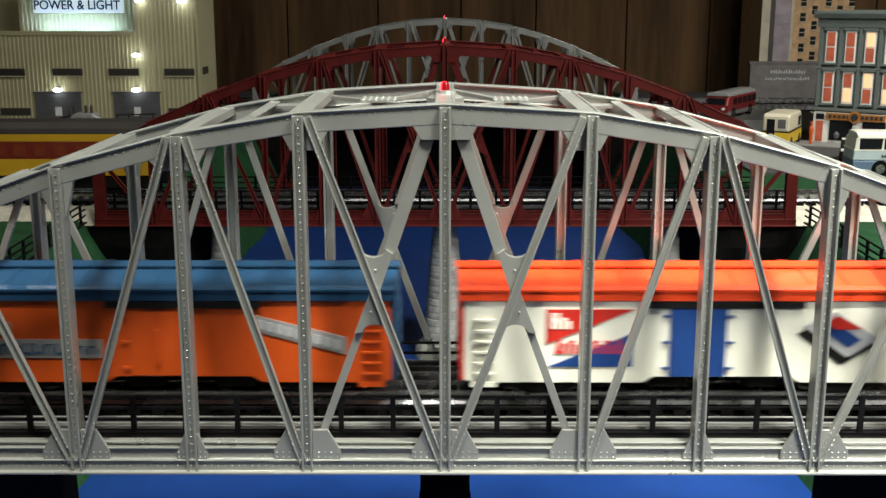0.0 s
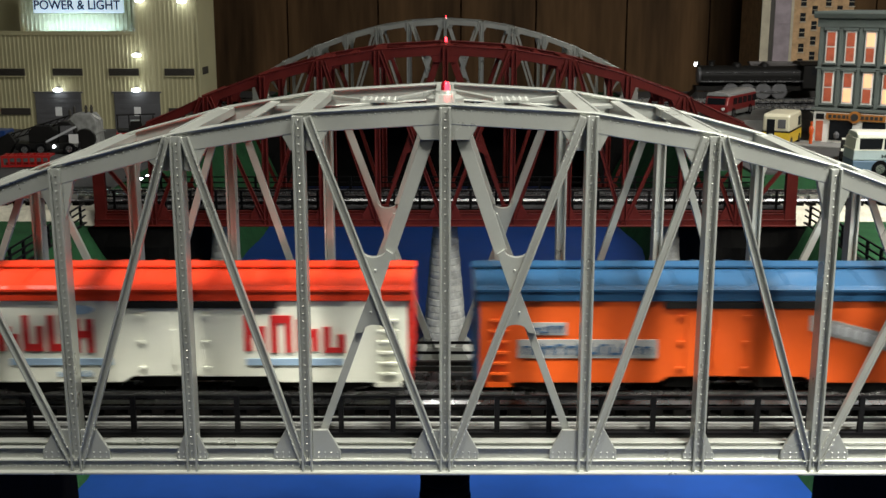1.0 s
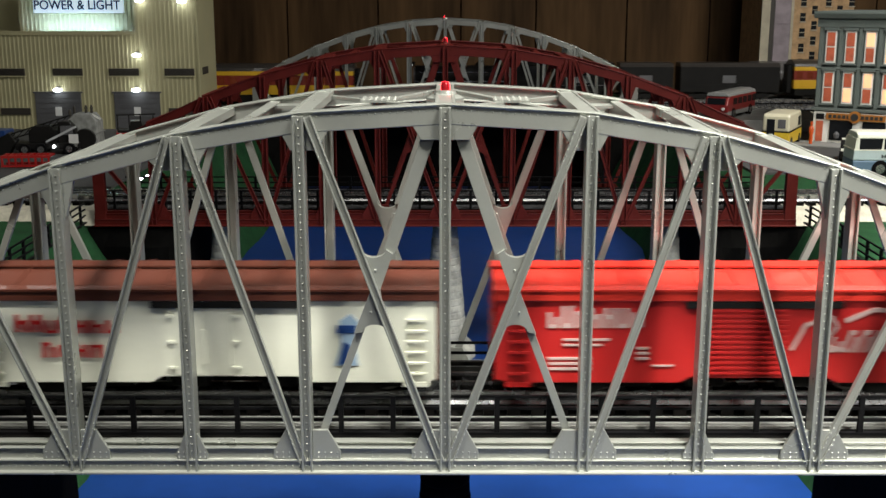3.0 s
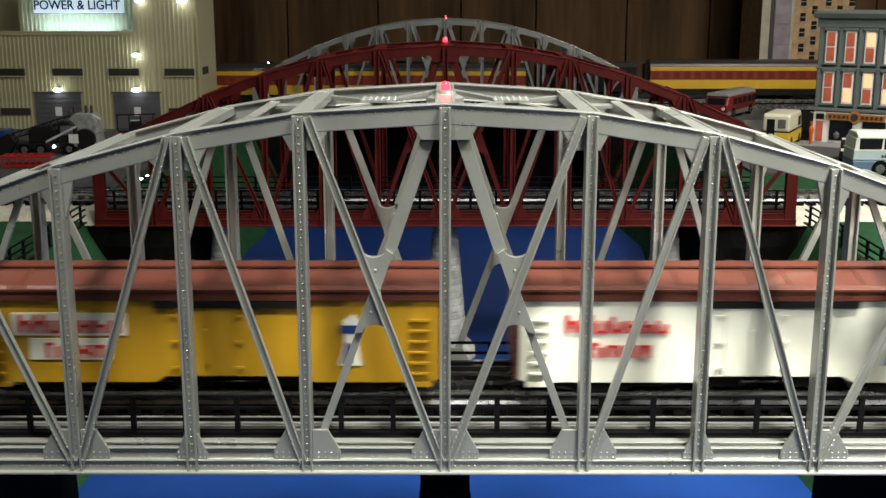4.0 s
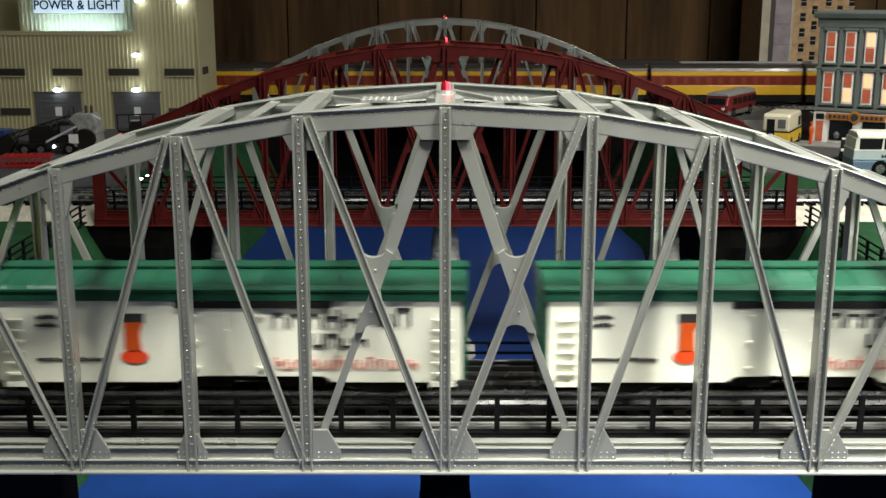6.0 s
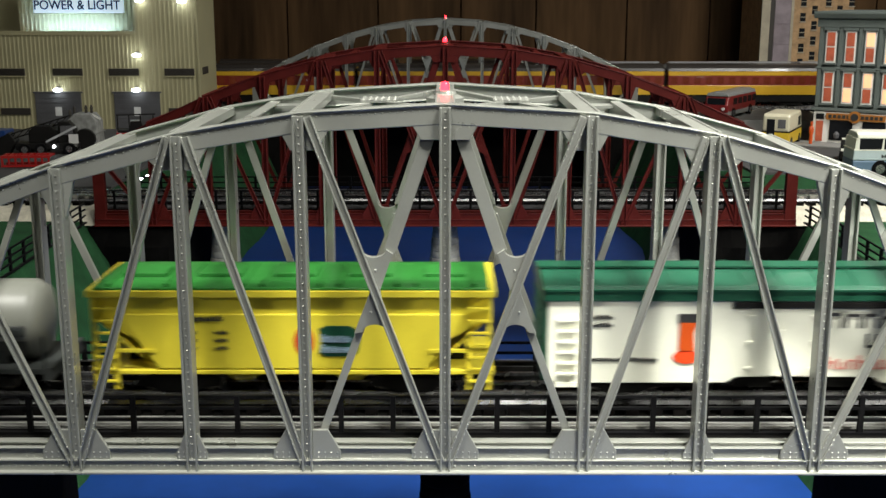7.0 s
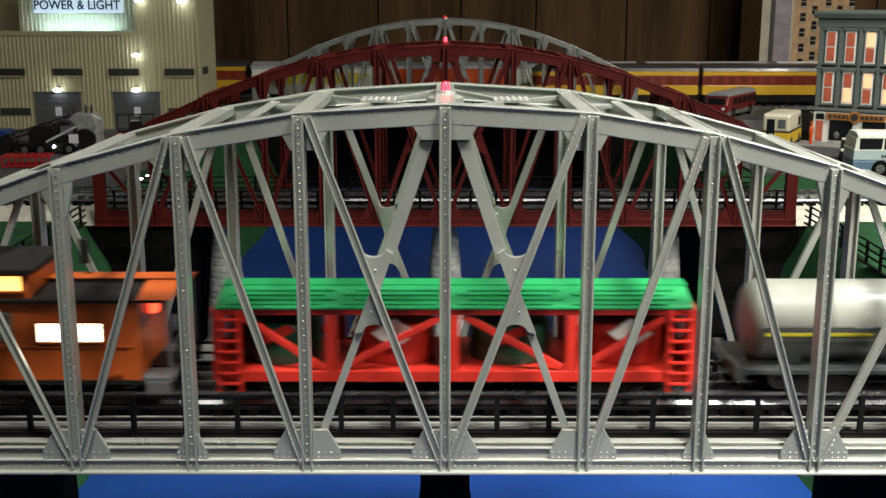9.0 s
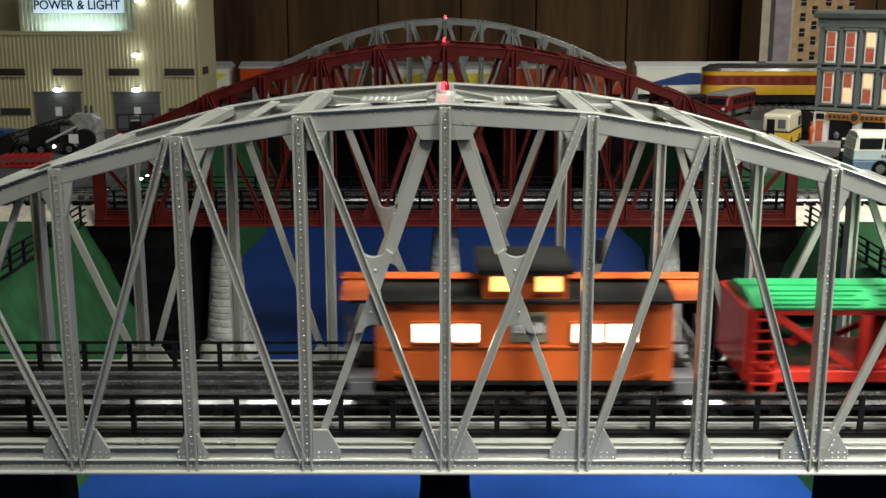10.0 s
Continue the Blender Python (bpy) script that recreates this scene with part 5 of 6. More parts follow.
def passenger_van():
    lb = paint("van_pale_blue", (0.45, 0.55, 0.56))
    gb = paint("van_slate_blue", (0.12, 0.19, 0.27))
    v = thing("utility_van", "white and pale blue toy utility van on the street", "van", at=pose(0.617, 0.955, 0.0098, 0, 0, -3))
    part("lower_body", Geo().prism([(-0.066, 0.008), (0.064, 0.008), (0.066, 0.014), (0.066, 0.0225), (-0.067, 0.0225), (-0.067, 0.012)], -0.0235, 0.0235), gb, v, "slate blue lower body", bevel=0.0015)
    part("middle_body", Geo().prism([(-0.067, 0.0226), (0.066, 0.0226), (0.065, 0.037), (-0.066, 0.037)], -0.0233, 0.0233), lb, v, "pale blue side", bevel=0.0015)
    part("cabin", Geo().prism([(-0.065, 0.0371), (0.062, 0.0371), (0.057, 0.0520), (-0.061, 0.0520)], -0.0222, 0.0222), WINDARK, v, "dark window band", bevel=0.0006)
    part("roof", Geo().prism_x([(-0.0228, 0.0521), (0.0228, 0.0521), (0.0215, 0.0570), (0.0150, 0.0605), (-0.0150, 0.0605), (-0.0215, 0.0570)], -0.0625, 0.0575), WHITE, v, "white rounded roof", bevel=0.0015)
    for a, b in ((-0.0655, -0.0590), (-0.0300, -0.0265), (0.0040, 0.0075), (0.0345, 0.0380), (0.0545, 0.0605)):
        part("pillar", Geo().prism([(a, 0.0371), (b, 0.0371), (b, 0.0522), (a + 0.0015, 0.0522)], -0.0229, 0.0229), WHITE, v, bevel=0.0004)
    part("belt_moulding", Geo().box(-0.0668, 0.0655, -0.0236, 0.0236, 0.0362, 0.0376), WHITE, v)
    bars(v, -0.030, 0.006, 0.0265, 0.0325, 5, LETTERBLACK, 33, "dark writing bars", 0.3, -0.0236)
    part("bumper", Geo().box(-0.0695, -0.066, -0.022, 0.022, 0.010, 0.014), RAIL, v)
    wheelset(v, (-0.030, 0.040), 0.0215, 0.0115)


def pickup():
    v = thing("pickup_truck", "black toy pickup with white bonnet and bed cover on the street", "truck", at=pose(0.602, 1.085, 0.0098, 0, 0, 70))
    v.scale = (0.85, 0.85, 0.85)
    part("body", Geo().prism([(-0.045, 0.008), (0.047, 0.008), (0.047, 0.020), (0.020, 0.023), (0.012, 0.038), (-0.012, 0.038), (-0.016, 0.022), (-0.045, 0.022)], -0.019, 0.019), FRAMEBLACK, v, bevel=0.0012)
    part("bed_cover", Geo().box(-0.044, -0.017, -0.0185, 0.0185, 0.0222, 0.0236), WHITE, v, "white bed cover", bevel=0.0005)
    part("roof_panel", Geo().box(-0.011, 0.011, -0.0182, 0.0182, 0.0381, 0.0392), WHITE, v, "white roof panel", bevel=0.0005)
    part("window", Geo().prism([(-0.010, 0.0245), (0.015, 0.0245), (0.010, 0.0355), (-0.010, 0.0355)], -0.0196, 0.0196), WINDARK, v)
    part("bumper", Geo().box(-0.048, -0.0455, -0.018, 0.018, 0.009, 0.013), FRAMEBLACK, v)
    wheelset(v, (-0.028, 0.030), 0.0175, 0.0098)


def red_bus():
    rd = paint("bus_red", (0.20, 0.012, 0.012))
    sv = paint("bus_silver", (0.26, 0.26, 0.25), 0.3)
    v = thing("red_bus", "dark red toy bus with silver roof on the raised road", "bus", at=pose(0.532, 1.530, 0.0305, 0, 0, 56))
    v.scale = (1.2, 1.15, 1.12)
    part("body", Geo().prism([(-0.062, 0.010), (0.060, 0.010), (0.062, 0.036), (-0.058, 0.036), (-0.064, 0.022)], -0.019, 0.019), rd, v, bevel=0.002)
    part("skirt", Geo().box(-0.061, 0.060, -0.0193, 0.0193, 0.0055, 0.0128), sv, v, "silver skirt", bevel=0.0008)
    part("roof", Geo().prism_x([(-0.019, 0.0362), (0.019, 0.0362), (0.0165, 0.0405), (0.008, 0.0430), (-0.008, 0.0430), (-0.0165, 0.0405)], -0.060, 0.061), sv, v, "silver ribbed roof", bevel=0.0008)
    for i in range(5):
        x = -0.040 + 0.021 * i
        part("window", Geo().box(x, x + 0.015, -0.0197, 0.0197, 0.0225, 0.0325), WINDARK, v, "dark bus window")
    part("windscreen", Geo().prism_x([(-0.014, 0.0235), (0.014, 0.0235), (0.014, 0.0335), (-0.014, 0.0335)], -0.0645, -0.0600), WINDARK, v)
    for s in (-1, 1):
        part("headlight", Geo().tube((-0.0655, s * 0.012, 0.0165), "x", 0.0025, 0.002, 12), PAPER, v)
    wheelset(v, (-0.038, 0.036), 0.0165, 0.0085)


def town():
    power_house()
    shop_building()
    tall_building()
    low_building()
    step_van()
    passenger_van()
    pickup()
    red_bus()
    solid("raised_road", Geo().box(0.455, 0.70, 1.45, 1.655, 0.0096, 0.0305), CONCRETE, "grey concrete raised road at the back track", "road", "structure", bevel=0.001)
    pv = solid("pavement", Geo().box(-0.11, 0.36, -0.060, -0.004, 0.0097, 0.0125), CONCRETE, "pale concrete pavement before the shops", "pavement", "structure", bevel=0.0006)
    pv.matrix_basis = pose(0.612, 1.30, 0, 0, 0, -33)
    fg = Geo().lathe((0.5975, 1.262, 0.0126), [(0.0025, 0), (0.0030, 0.008), (0.0026, 0.014), (0.0040, 0.020), (0.0038, 0.027), (0.0016, 0.0295), (0.0023, 0.032), (0.0021, 0.0355), (0.0, 0.037)], 14)
    solid("figurine", fg, ORANGE, "small orange toy figurine standing by the shop", "figurine", smooth=True)
    # yard: grey machine with stubs, mobile crane, red frame, blue crate
    m = thing("transformer", "grey painted transformer block with dark insulators", "transformer", at=pose(-0.588, 1.26, 0.0096))
    gr = material("grey_machine_paint", (0.27, 0.275, 0.26), 0.7, 0, 0.35, 110, 0.3)
    part("tank", Geo().prism([(-0.033, 0), (0.036, 0), (0.034, 0.044), (0.022, 0.058), (-0.014, 0.058), (-0.032, 0.044)], -0.025, 0.025), gr, m, bevel=0.002)
    for x, z in ((-0.030, 0.050), (-0.020, 0.056), (0.006, 0.058), (0.018, 0.058)):
        part("insulator", Geo().lathe((x, 0, z - 0.006), [(0.0032, 0), (0.0032, 0.004), (0.0024, 0.005), (0.0036, 0.008), (0.0026, 0.011), (0.0036, 0.014), (0.0015, 0.020), (0, 0.020)], 12), LOUVER, m, smooth=True)
    part("ledge", Geo().box(-0.035, 0.038, -0.0265, 0.0265, 0.0235, 0.0255), gr, m)
    part("bracket", Geo().bar((0.022, -0.012, 0.056), (0.040, -0.012, 0.048), 0.003, 0.003), TRIMWHITE, m)
    m.scale = (0.74, 0.74, 0.92)
    c = thing("mobile_crane", "black toy mobile crane with lattice boom in the yard", "crane", at=pose(-0.612, 1.17, 0.0096, 0, 0, 8))
    part("chassis", Geo().box(-0.05, 0.045, -0.020, 0.020, 0.008, 0.018), FRAMEBLACK, c, bevel=0.001)
    part("cab", Geo().prism([(-0.03, 0.018), (0.012, 0.018), (0.012, 0.036), (0.002, 0.044), (-0.022, 0.044), (-0.03, 0.036)], -0.016, 0.016), FRAMEBLACK, c, bevel=0.001)
    for yy in (-0.006, 0.006):
        part("boom_chord", Geo().bar((-0.075, yy, 0.018), (0.030, yy, 0.050), 0.0016, 0.0016), FRAMEBLACK, c)
        part("boom_chord", Geo().bar((-0.075, yy, 0.026), (0.030, yy, 0.058), 0.0016, 0.0016), FRAMEBLACK, c)
    for i in range(9):
        x = -0.072 + 0.011 * i
        z = 0.019 + 0.0335 * i / 9 * 0.9
        part("lacing", Geo().bar((x, -0.006, z), (x + 0.010, -0.006, z + 0.0105), 0.0011, 0.0011), FRAMEBLACK, c)
    wheelset(c, (-0.036, -0.012, 0.030), 0.0205, 0.009)
    part("work_lamp", Geo().tube((0.008, -0.0235, 0.0130), "y", 0.0022, 0.002, 10), LEDWHITE, c, "white work lamp")
    part("operator_cab", Geo().prism([(0.014, 0.018), (0.040, 0.018), (0.040, 0.040), (0.030, 0.050), (0.014, 0.050)], -0.017, 0.004), FRAMEBLACK, c, bevel=0.001)
    part("cab_glass", Geo().box(0.018, 0.036, -0.0180, -0.0168, 0.030, 0.044), DARKMETAL, c)
    part("sign_plate", Geo().box(0.030, 0.044, -0.0200, -0.0186, 0.012, 0.031), PAPER, c, "white sign plate")
    part("jib_strut", Geo().bar((-0.004, -0.0190, 0.020), (0.042, -0.0190, 0.043), 0.0032, 0.0032), LETTERGREY, c, "pale grey strut")
    part("bucket", Geo().prism([(-0.082, 0.000), (-0.062, 0.000), (-0.050, 0.020), (-0.060, 0.034), (-0.078, 0.024)], -0.014, 0.014), FRAMEBLACK, c, "black bucket", bevel=0.001)
    part("reel", Geo().tube((0.052, -0.012, 0.022), "y", 0.016, 0.010, 24), FRAMEBLACK, c, "black cable reel", smooth=True)
    t = thing("utility_truck", "dark toy truck with rack beside the grey door", "truck", at=pose(-0.505, 1.27, 0.0096, 0, 0, 15))
    part("body", Geo().prism([(-0.03, 0.006), (0.032, 0.006), (0.032, 0.024), (0.012, 0.026), (0.006, 0.040), (-0.010, 0.040), (-0.012, 0.026), (-0.03, 0.026)], -0.015, 0.015), FRAMEBLACK, t, bevel=0.001)
    part("bed", Geo().box(-0.033, -0.011, -0.016, 0.016, 0.010, 0.022), DEEPRED, t)
    for x in (-0.03, -0.012, 0.006, 0.026):
        part("rack_post", Geo().box(x - 0.001, x + 0.001, -0.0155, -0.0135, 0.024, 0.052), FRAMEBLACK, t)
    part("rack_bar", Geo().box(-0.032, 0.030, -0.016, -0.0145, 0.050, 0.052), FRAMEBLACK, t)
    wheelset(t, (-0.018, 0.02), 0.0145, 0.008)
    r = thing("steel_rack", "bright red toy steel rack in the yard", "rack", at=pose(-0.598, 1.03, 0.0096, 0, 0, 6))
    r.scale = (0.62, 0.75, 0.80)
    for yy in (-0.018, 0.018):
        for z in (0.004, 0.020):
            part("beam", Geo().box(-0.055, 0.055, yy - 0.002, yy + 0.002, z - 0.002, z + 0.002), DEEPRED, r)
    for i in range(8):
        x = -0.052 + 0.0148 * i
        part("stanchion", Geo().box(x - 0.0018, x + 0.0018, -0.0205, -0.0155, 0.0061, 0.0179), DEEPRED, r)
        part("cross_beam", Geo().box(x - 0.0018, x + 0.0018, -0.0159, 0.0159, 0.0182, 0.0222), DEEPRED, r)
    bc = thing("blue_crate", "blue toy crate in the yard", "crate", at=pose(-0.745, 1.28, 0.0096))
    part("box", Geo().box(-0.034, 0.026, -0.02, 0.02, 0, 0.024), BLUE, bc, bevel=0.0015)
    part("label_plate", Geo().box(-0.03, -0.014, -0.0208, -0.0198, 0.010, 0.018), LETTERBLUE, bc)
    wb = thing("white_sign_box", "small white toy sign box in the yard", "sign", at=pose(-0.640, 1.0, 0.0096))
    part("box", Geo().box(-0.006, 0.006, -0.004, 0.004, 0.0, 0.028), TRIMWHITE, wb, bevel=0.0006)
    part("dial", Geo().tube((0.0, -0.0052, 0.018), "y", 0.0038, 0.0012, 16), LETTERBLACK, wb)
    ls = thing("light_string", "string of small white lamps by the red bridge", "lights", at=pose(-0.386, 0.88, 0.0096))
    part("stand", Geo().bar((-0.010, 0, 0.006), (0.012, 0.02, 0.013), 0.0008, 0.0008), FRAMEBLACK, ls)
    part("stand_post", Geo().box(-0.0105, -0.0090, -0.0008, 0.0008, 0.0, 0.006), FRAMEBLACK, ls)
    for i in range(4):
        part("bulb", Geo().lathe((-0.010 + 0.0066 * i, 0.006 * i, 0.0055 + 0.0021 * i), [(0.0008, 0), (0.0019, 0.001), (0.0019, 0.0024), (0.0006, 0.0034)], 10), LEDWHITE, ls, "small white lamp", smooth=True)


# ---- trains at the back ----
PASSYELLOW = paint("passenger_yellow", (0.62, 0.36, 0.02))
PASSRED = paint("passenger_maroon", (0.19, 0.022, 0.012))
PASSROOF = paint("passenger_roof", (0.045, 0.04, 0.036), 0.35)
COACHWIN = material("coach_window", (0.10, 0.02, 0.012), 0.2, 0, 0.3, 40, glow=(1.0, 0.2, 0.04), power=0.03)


def coach(length, round_end=0, group="passenger train"):
    c = thing("passenger_car", "yellow and maroon passenger car with dark roof", "passenger car", group)
    h = length / 2
    part("lower_side", Geo().box(-h, h, -0.032, 0.032, 0.0235, 0.0425), PASSYELLOW, c, "yellow lower side", bevel=0.0006)
    part("window_band", Geo().box(-h + 0.0003, h - 0.0003, -0.0318, 0.0318, 0.0426, 0.0620), PASSRED, c, "maroon window band")
    part("letter_board", Geo().box(-h, h, -0.032, 0.032, 0.0621, 0.0705), PASSYELLOW, c, "yellow letter board", bevel=0.0004)
    part("roof", Geo().prism_x([(-0.0325, 0.0706), (0.0325, 0.0706), (0.0300, 0.0765), (0.0190, 0.0825), (0, 0.0850), (-0.0190, 0.0825), (-0.0300, 0.0765)], -h - 0.001, h + 0.001), PASSROOF, c, "dark rounded roof", bevel=0.0008)
    part("skirt", Geo().box(-h + 0.004, h - 0.004, -0.029, 0.029, 0.0095, 0.0234), FRAMEBLACK, c)
    n = int(length / 0.022)
    me = Geo().box(-0.0065, 0.0065, -0.0326, -0.0316, 0.0455, 0.0590).mesh("window", COACHWIN)
    for i in range(n):
        part("window", me, COACHWIN, c).location = (-h + (i + 0.5) * length / n, 0, 0)
    for s in (-1, 1):
        if s == round_end:
            for nm, mt, z0, z1 in (("end_lower", PASSYELLOW, 0.0235, 0.0425), ("end_windows", PASSRED, 0.0426, 0.0620), ("end_board", PASSYELLOW, 0.0621, 0.0705)):
                part(nm, Geo().lathe((s * h, 0, z0), [(0.0316, 0), (0.0316, z1 - z0)], 24), mt, c, smooth=True)
            part("end_roof", Geo().lathe((s * h, 0, 0.0706), [(0.0322, 0), (0.0295, 0.0058), (0.018, 0.0118), (0, 0.0142)], 24), PASSROOF, c, smooth=True)
        else:
            part("diaphragm", Geo().box(*sorted((s * h, s * (h + 0.010))), -0.017, 0.017, 0.014, 0.074), FRAMEBLACK, c)
        truck(c, s * (h - 0.05))
    return c


def steam_engine():
    c = thing("steam_locomotive", "black toy steam locomotive with lit headlamp", "locomotive", "mixed train")
    h = 0.150
    part("boiler", Geo().tube((-h + 0.01, 0, 0.050), "x", 0.0215, 0.215, 24), FRAMEBLACK, c, smooth=True)
    part("smokebox_front", Geo().tube((-h + 0.006, 0, 0.050), "x", 0.0185, 0.006, 24), DARKMETAL, c, smooth=True)
    part("frame", Geo().box(-h, h, -0.018, 0.018, 0.018, 0.028), FRAMEBLACK, c)
    part("running_board", Geo().box(-h + 0.008, 0.08, -0.029, 0.029, 0.0375, 0.0400), RAIL, c, "pale running board edge")
    part("cab", Geo().box(0.078, 0.145, -0.030, 0.030, 0.024, 0.074), FRAMEBLACK, c, bevel=0.001)
    part("cab_roof", Geo().prism_x([(-0.033, 0.074), (0.033, 0.074), (0.02, 0.081), (-0.02, 0.081)], 0.070, 0.150), FRAMEBLACK, c)
    part("cab_window", Geo().box(0.095, 0.125, -0.0306, -0.0296, 0.052, 0.066), WINDARK, c)
    part("handrail", Geo().bar((-h + 0.02, -0.0225, 0.058), (0.075, -0.0225, 0.058), 0.0012, 0.0012), RAIL, c)
    part("chimney", Geo().lathe((-0.115, 0, 0.068), [(0.008, 0), (0.0065, 0.004), (0.0065, 0.012), (0.0085, 0.014)], 16), FRAMEBLACK, c, smooth=True)
    for x in (-0.06, 0.0):
        part("dome", Geo().lathe((x, 0, 0.068), [(0.011, 0), (0.0105, 0.006), (0.006, 0.0105), (0, 0.0115)], 18), FRAMEBLACK, c, smooth=True)
    part("headlamp", Geo().tube((-h, 0, 0.0745), "x", 0.0052, 0.009, 14), FRAMEBLACK, c)
    part("headlamp_glass", Geo().tube((-h - 0.0012, -0.001, 0.0745), "x", 0.0046, 0.0025, 14), LEDWHITE, c, "lit headlamp")
    part("pilot", Geo().prism([(-h - 0.016, 0.004), (-h + 0.002, 0.004), (-h + 0.002, 0.020)], -0.022, 0.022), FRAMEBLACK, c)
    for x in (-0.075, -0.040, -0.005, 0.030):
        for s in (-1, 1):
            part("drive_wheel", Geo().tube((x, s * 0.0195 - 0.002, 0.0175), "y", 0.0172, 0.004, 24), DARKMETAL, c, smooth=True)
    part("side_rod", Geo().box(-0.085, 0.040, -0.0245, -0.0225, 0.0145, 0.0175), RAIL, c)
    return c


def dark_car(label, length, lamp=False):
    c = thing("tender" if lamp else "express_car", label, "rail car", "mixed train")
    h = length / 2
    part("body", Geo().box(-h, h, -0.031, 0.031, 0.016, 0.070), FRAMEBLACK, c, bevel=0.001)
    part("roof", Geo().prism_x([(-0.032, 0.070), (0.032, 0.070), (0.022, 0.078), (-0.022, 0.078)], -h, h), PASSROOF if not lamp else FRAMEBLACK, c)
    part("herald", Geo().box(-0.016, 0.012, -0.0318, -0.0308, 0.036, 0.052), LETTERGREY if lamp else DARKMETAL, c, "pale herald panel" if lamp else "")
    part("stripe", Geo().box(-h, h, -0.0316, -0.0308, 0.030, 0.0316), RAIL if lamp else FRAMEBLACK, c)
    if lamp:
        part("marker_lamp", Geo().tube((h - 0.006, -0.034, 0.060), "y", 0.0032, 0.003, 12), LAMPRED, c, "red marker lamp")
    running_gear(c, h)
    return c


def back_boxcar(label, body, roof, stripe=None):
    c = thing("boxcar", label, "boxcar", "mixed train")
    h = 0.13
    part("body", Geo().box(-h, h, -0.0325, 0.0325, 0.012, 0.0665), body, c, bevel=0.0006)
    part("roof", Geo().prism_x([(-0.034, 0.0665), (0.034, 0.0665), (0.034, 0.0715), (0, 0.0800), (-0.034, 0.0715)], -h - 0.002, h + 0.002), roof, c, bevel=0.0004)
    part("door", Geo().box(-0.02, 0.02, -0.0337, -0.0324, 0.015, 0.062), body, c)
    if stripe:
        part("band", Geo().prism([(-h + 0.004, 0.030), (h - 0.03, 0.036), (h - 0.004, 0.056), (-0.02, 0.058)], -0.0342, -0.0322), stripe, c, "broad painted flash")
    rungs(c, h - 0.012, body)
    rungs(c, -h + 0.012, body)
    running_gear(c, h)
    return c


# ---- build ----
room()
ground()
bridge("arch_bridge", 0.0, SILVER, "silver steel arch truss bridge, riveted, carrying one track")
bridge("arch_bridge", 0.65, RED_STEEL, "oxide red steel arch truss bridge, empty track")
bridge("arch_bridge", 1.69, SILVER, "silver steel arch truss bridge near the back wall", 0.005)
track("track", 0.067, -4.4, 4.6, "three-rail model track with black ties across the silver bridge")
track("track", 0.717, -4.4, 4.6, "three-rail model track with black ties across the red bridge")
track("track", 1.757, -4.4, 4.6, "three-rail model track with black ties at the back")
track("track", 1.905, -4.4, 4.6, "three-rail model track with black ties by the wall")
solid("viaduct", Geo().box(-0.42, 0.42, 1.855, 1.955, -0.17, 0.0164), ROCK, "black viaduct wall carrying the rearmost track", "viaduct", "structure")
for sd in (-1, 1):
    abutment(0.0, 0.247, 0.40, sd)
    abutment(0.65, 0.285, 0.41, sd)
    abutment(1.69, 0.30, 0.41, sd)
    fence = thing("bank_fence", "black three-bar fence along the top of the green bank", "fence", "bank fences")
    railing(fence, (sd * 0.386, 0.155, 0.0075), (sd * 0.392, 0.635, 0.0075), posts=14)
    solid("roadbed", Geo().prism_x([(1.84, 0.002), (1.97, 0.002), (1.96, 0.0165), (1.85, 0.0165)], *sorted((sd * 0.421, sd * 4.9))), BALLAST, "pale ballast roadbed by the wall", "roadbed", "structure")
pier(0.0, 0.067, ROCK, "black pier under the middle of the silver bridge", 0.0135, 0.020)
for px in (-0.252, 0.0, 0.252):
    pier(px, 0.690, STONE, "pale stone pier of stacked courses under the red bridge")
town()

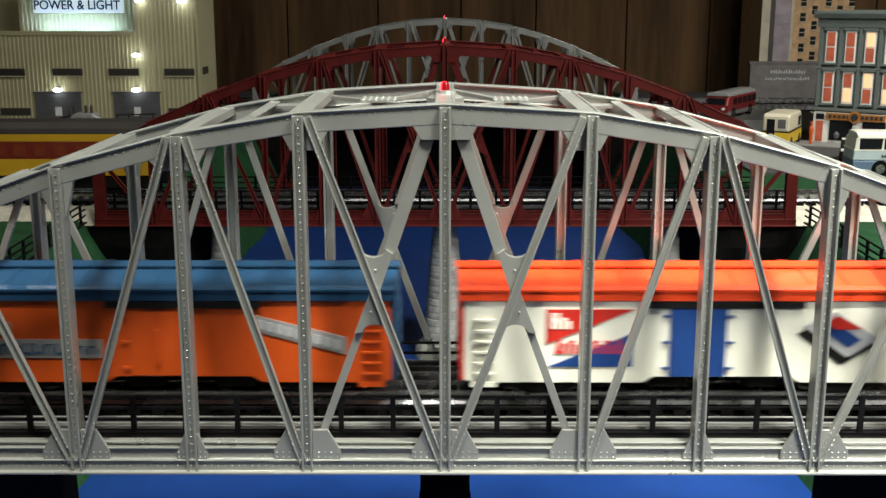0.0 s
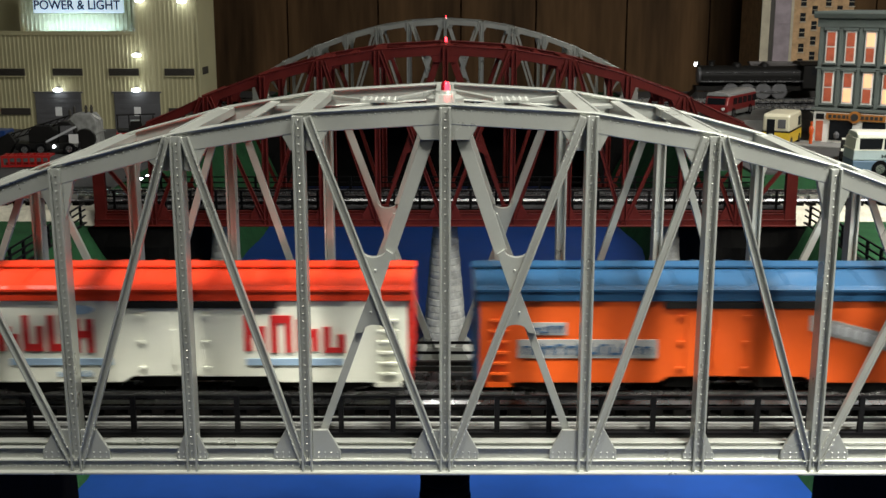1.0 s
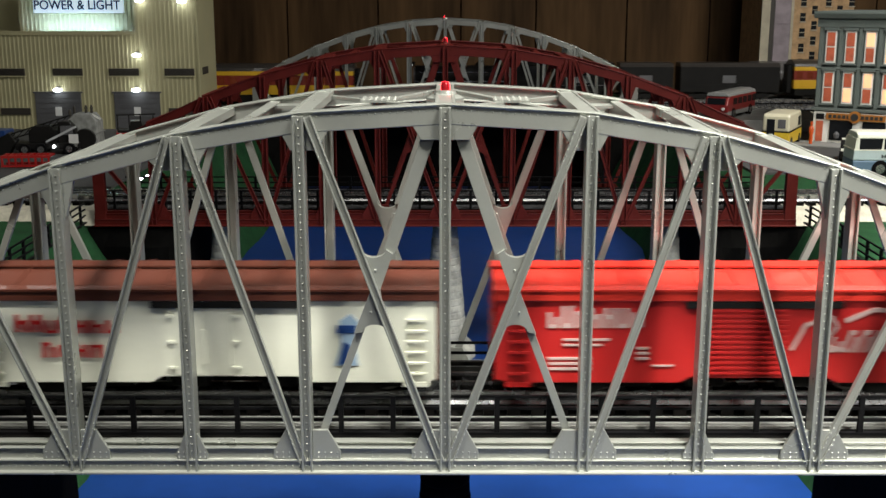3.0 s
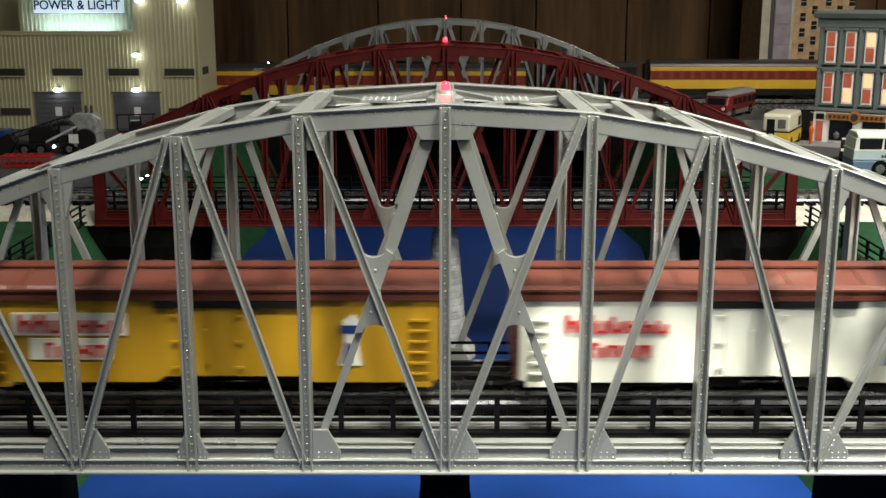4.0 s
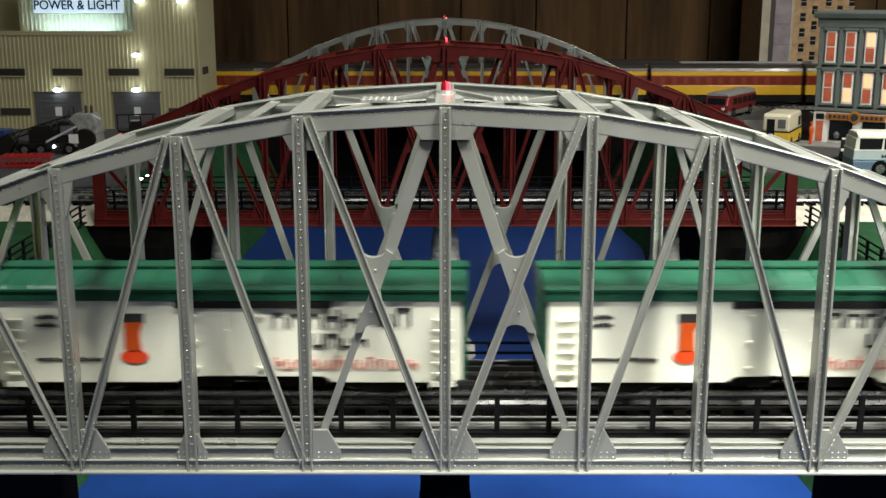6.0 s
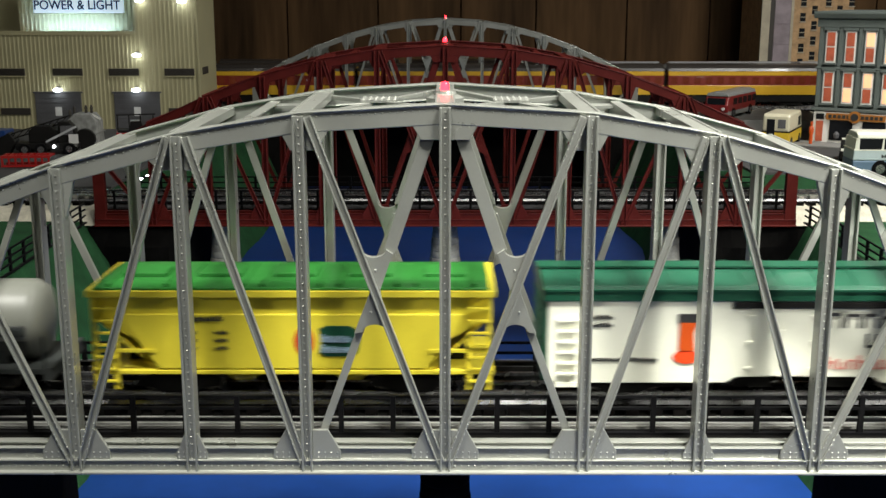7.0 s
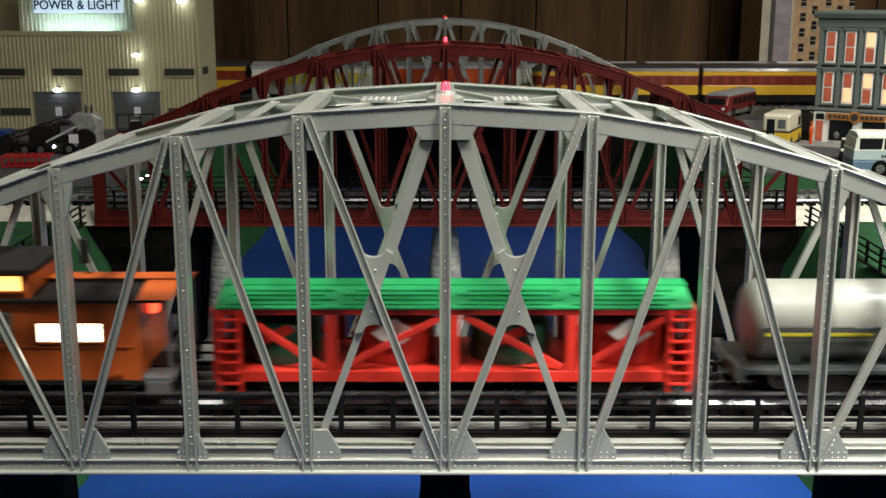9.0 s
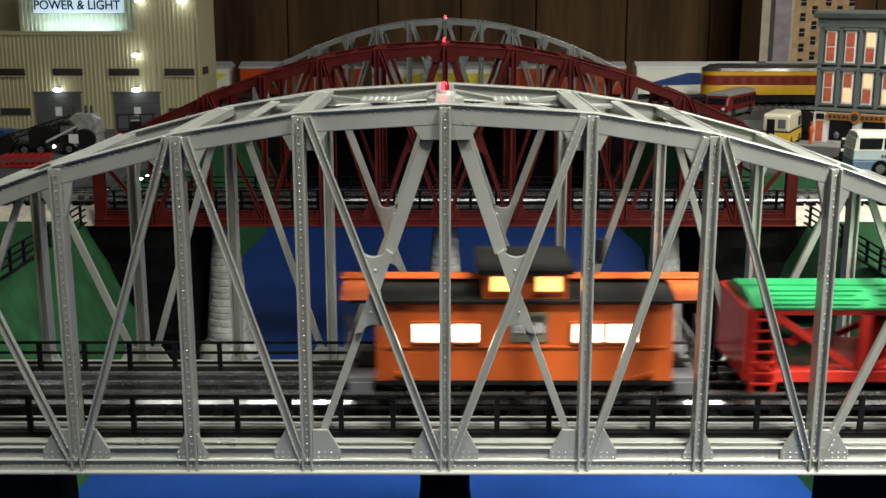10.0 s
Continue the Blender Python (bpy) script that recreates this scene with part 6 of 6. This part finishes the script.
# the freight train, head first: each car and how far it runs from the train's mark
TRAIN = [
    (candy_car(), 0.4287),
    (orange_car(), 0.1285),
    (white_red_car(), -0.1710),
    (red_car(), -0.4692),
    (snack_car("white boxcar with brown roof and red lettering", WHITE, None), -0.7649),
    (snack_car("mustard yellow boxcar with brown roof and red lettering", MUSTARD, WHITE), -1.0679),
    (green_roof_car(), -1.3671),
    (green_roof_car(), -1.6748),
    (hopper_car(), -1.9468),
    (tank_car(), -2.1883),
    (vat_car(), -2.4521),
    (caboose(), -2.7101),
]
TRAIN_ROWS = [(0.0, -0.2883), (0.5, -0.1322), (1.0, 0.0204), (1.5, 0.1724), (2.0, 0.3250), (2.5, 0.4795), (4.0, 0.9354), (4.5, 1.0943), (5.0, 1.2453), (5.5, 1.3989), (7.0, 1.8618), (7.5, 2.0137), (8.0, 2.1686), (8.5, 2.3126), (9.0, 2.4573), (9.5, 2.6045), (10.0, 2.7543)]

# trains at the back: a passenger train to the right, a mixed train to the left behind it, the last car of a third
COACHES = [(coach(0.305, -1 if i == 0 else 0), 0.314 * i) for i in range(5)] + [(coach(0.13), 1.4825)]
TAIL_COACH = coach(0.305, 0, "departing train")
MIXED = [(steam_engine(), 0.150), (dark_car("black toy tender with pale stripe and red lamp", 0.13, True), 0.375), (dark_car("black toy express car", 0.115), 0.51), (dark_car("black toy express car", 0.215), 0.69)]
MIXED += [(coach(0.385, 0, "mixed train"), 1.02), (coach(0.27, 0, "mixed train"), 1.368)]
for i, kind_no in enumerate((1, 0, 1, 0, 2, 1)):
    lab, bd, rf, st = (("orange toy boxcar with grey roof", ORANGE, LETTERGREY, None), ("white toy boxcar with yellow panel", WHITE, LETTERGREY, YELLOW), ("white toy boxcar with blue flash", WHITE, TRIMWHITE, BLUE))[kind_no]
    MIXED.append((back_boxcar(lab, bd, rf, st), 1.648 + 0.285 * i))


def motions():
    # lenses turn about every 1.6 seconds to imitate blinking, each slightly out of step
    for lens, start, period in zip(BEACONS, (0.62, 0.64, 0.52), (1.635, 1.63, 1.55)):
        walk(lens, [(0.2 * k, pose(0, 0, 0, 0, 0, 360.0 * (0.2 * k - start) / period)) for k in range(51)])
    for c, off in TRAIN:
        walk(c, [(t, pose(x + off, 0.067, 0.028)) for t, x in TRAIN_ROWS])
    for c, off in COACHES:
        x = 0.555 + 0.155 + off
        walk(c, [(0.0, pose(x - 3.49, 1.757, 0.028)), (5.0, pose(x - 1.745, 1.757, 0.028)), (10.0, pose(x, 1.757, 0.028))])
    walk(TAIL_COACH, [(0.0, pose(-0.478, 0.717, 0.028)), (5.0, pose(-2.223, 0.717, 0.028)), (10.0, pose(-3.9, 0.717, 0.028))])
    for c, off in MIXED:
        x = 0.545 + off
        walk(c, [(0.0, pose(x + 0.310, 1.905, 0.028)), (5.0, pose(x - 1.24, 1.905, 0.028)), (10.0, pose(x - 2.79, 1.905, 0.028))])


motions()
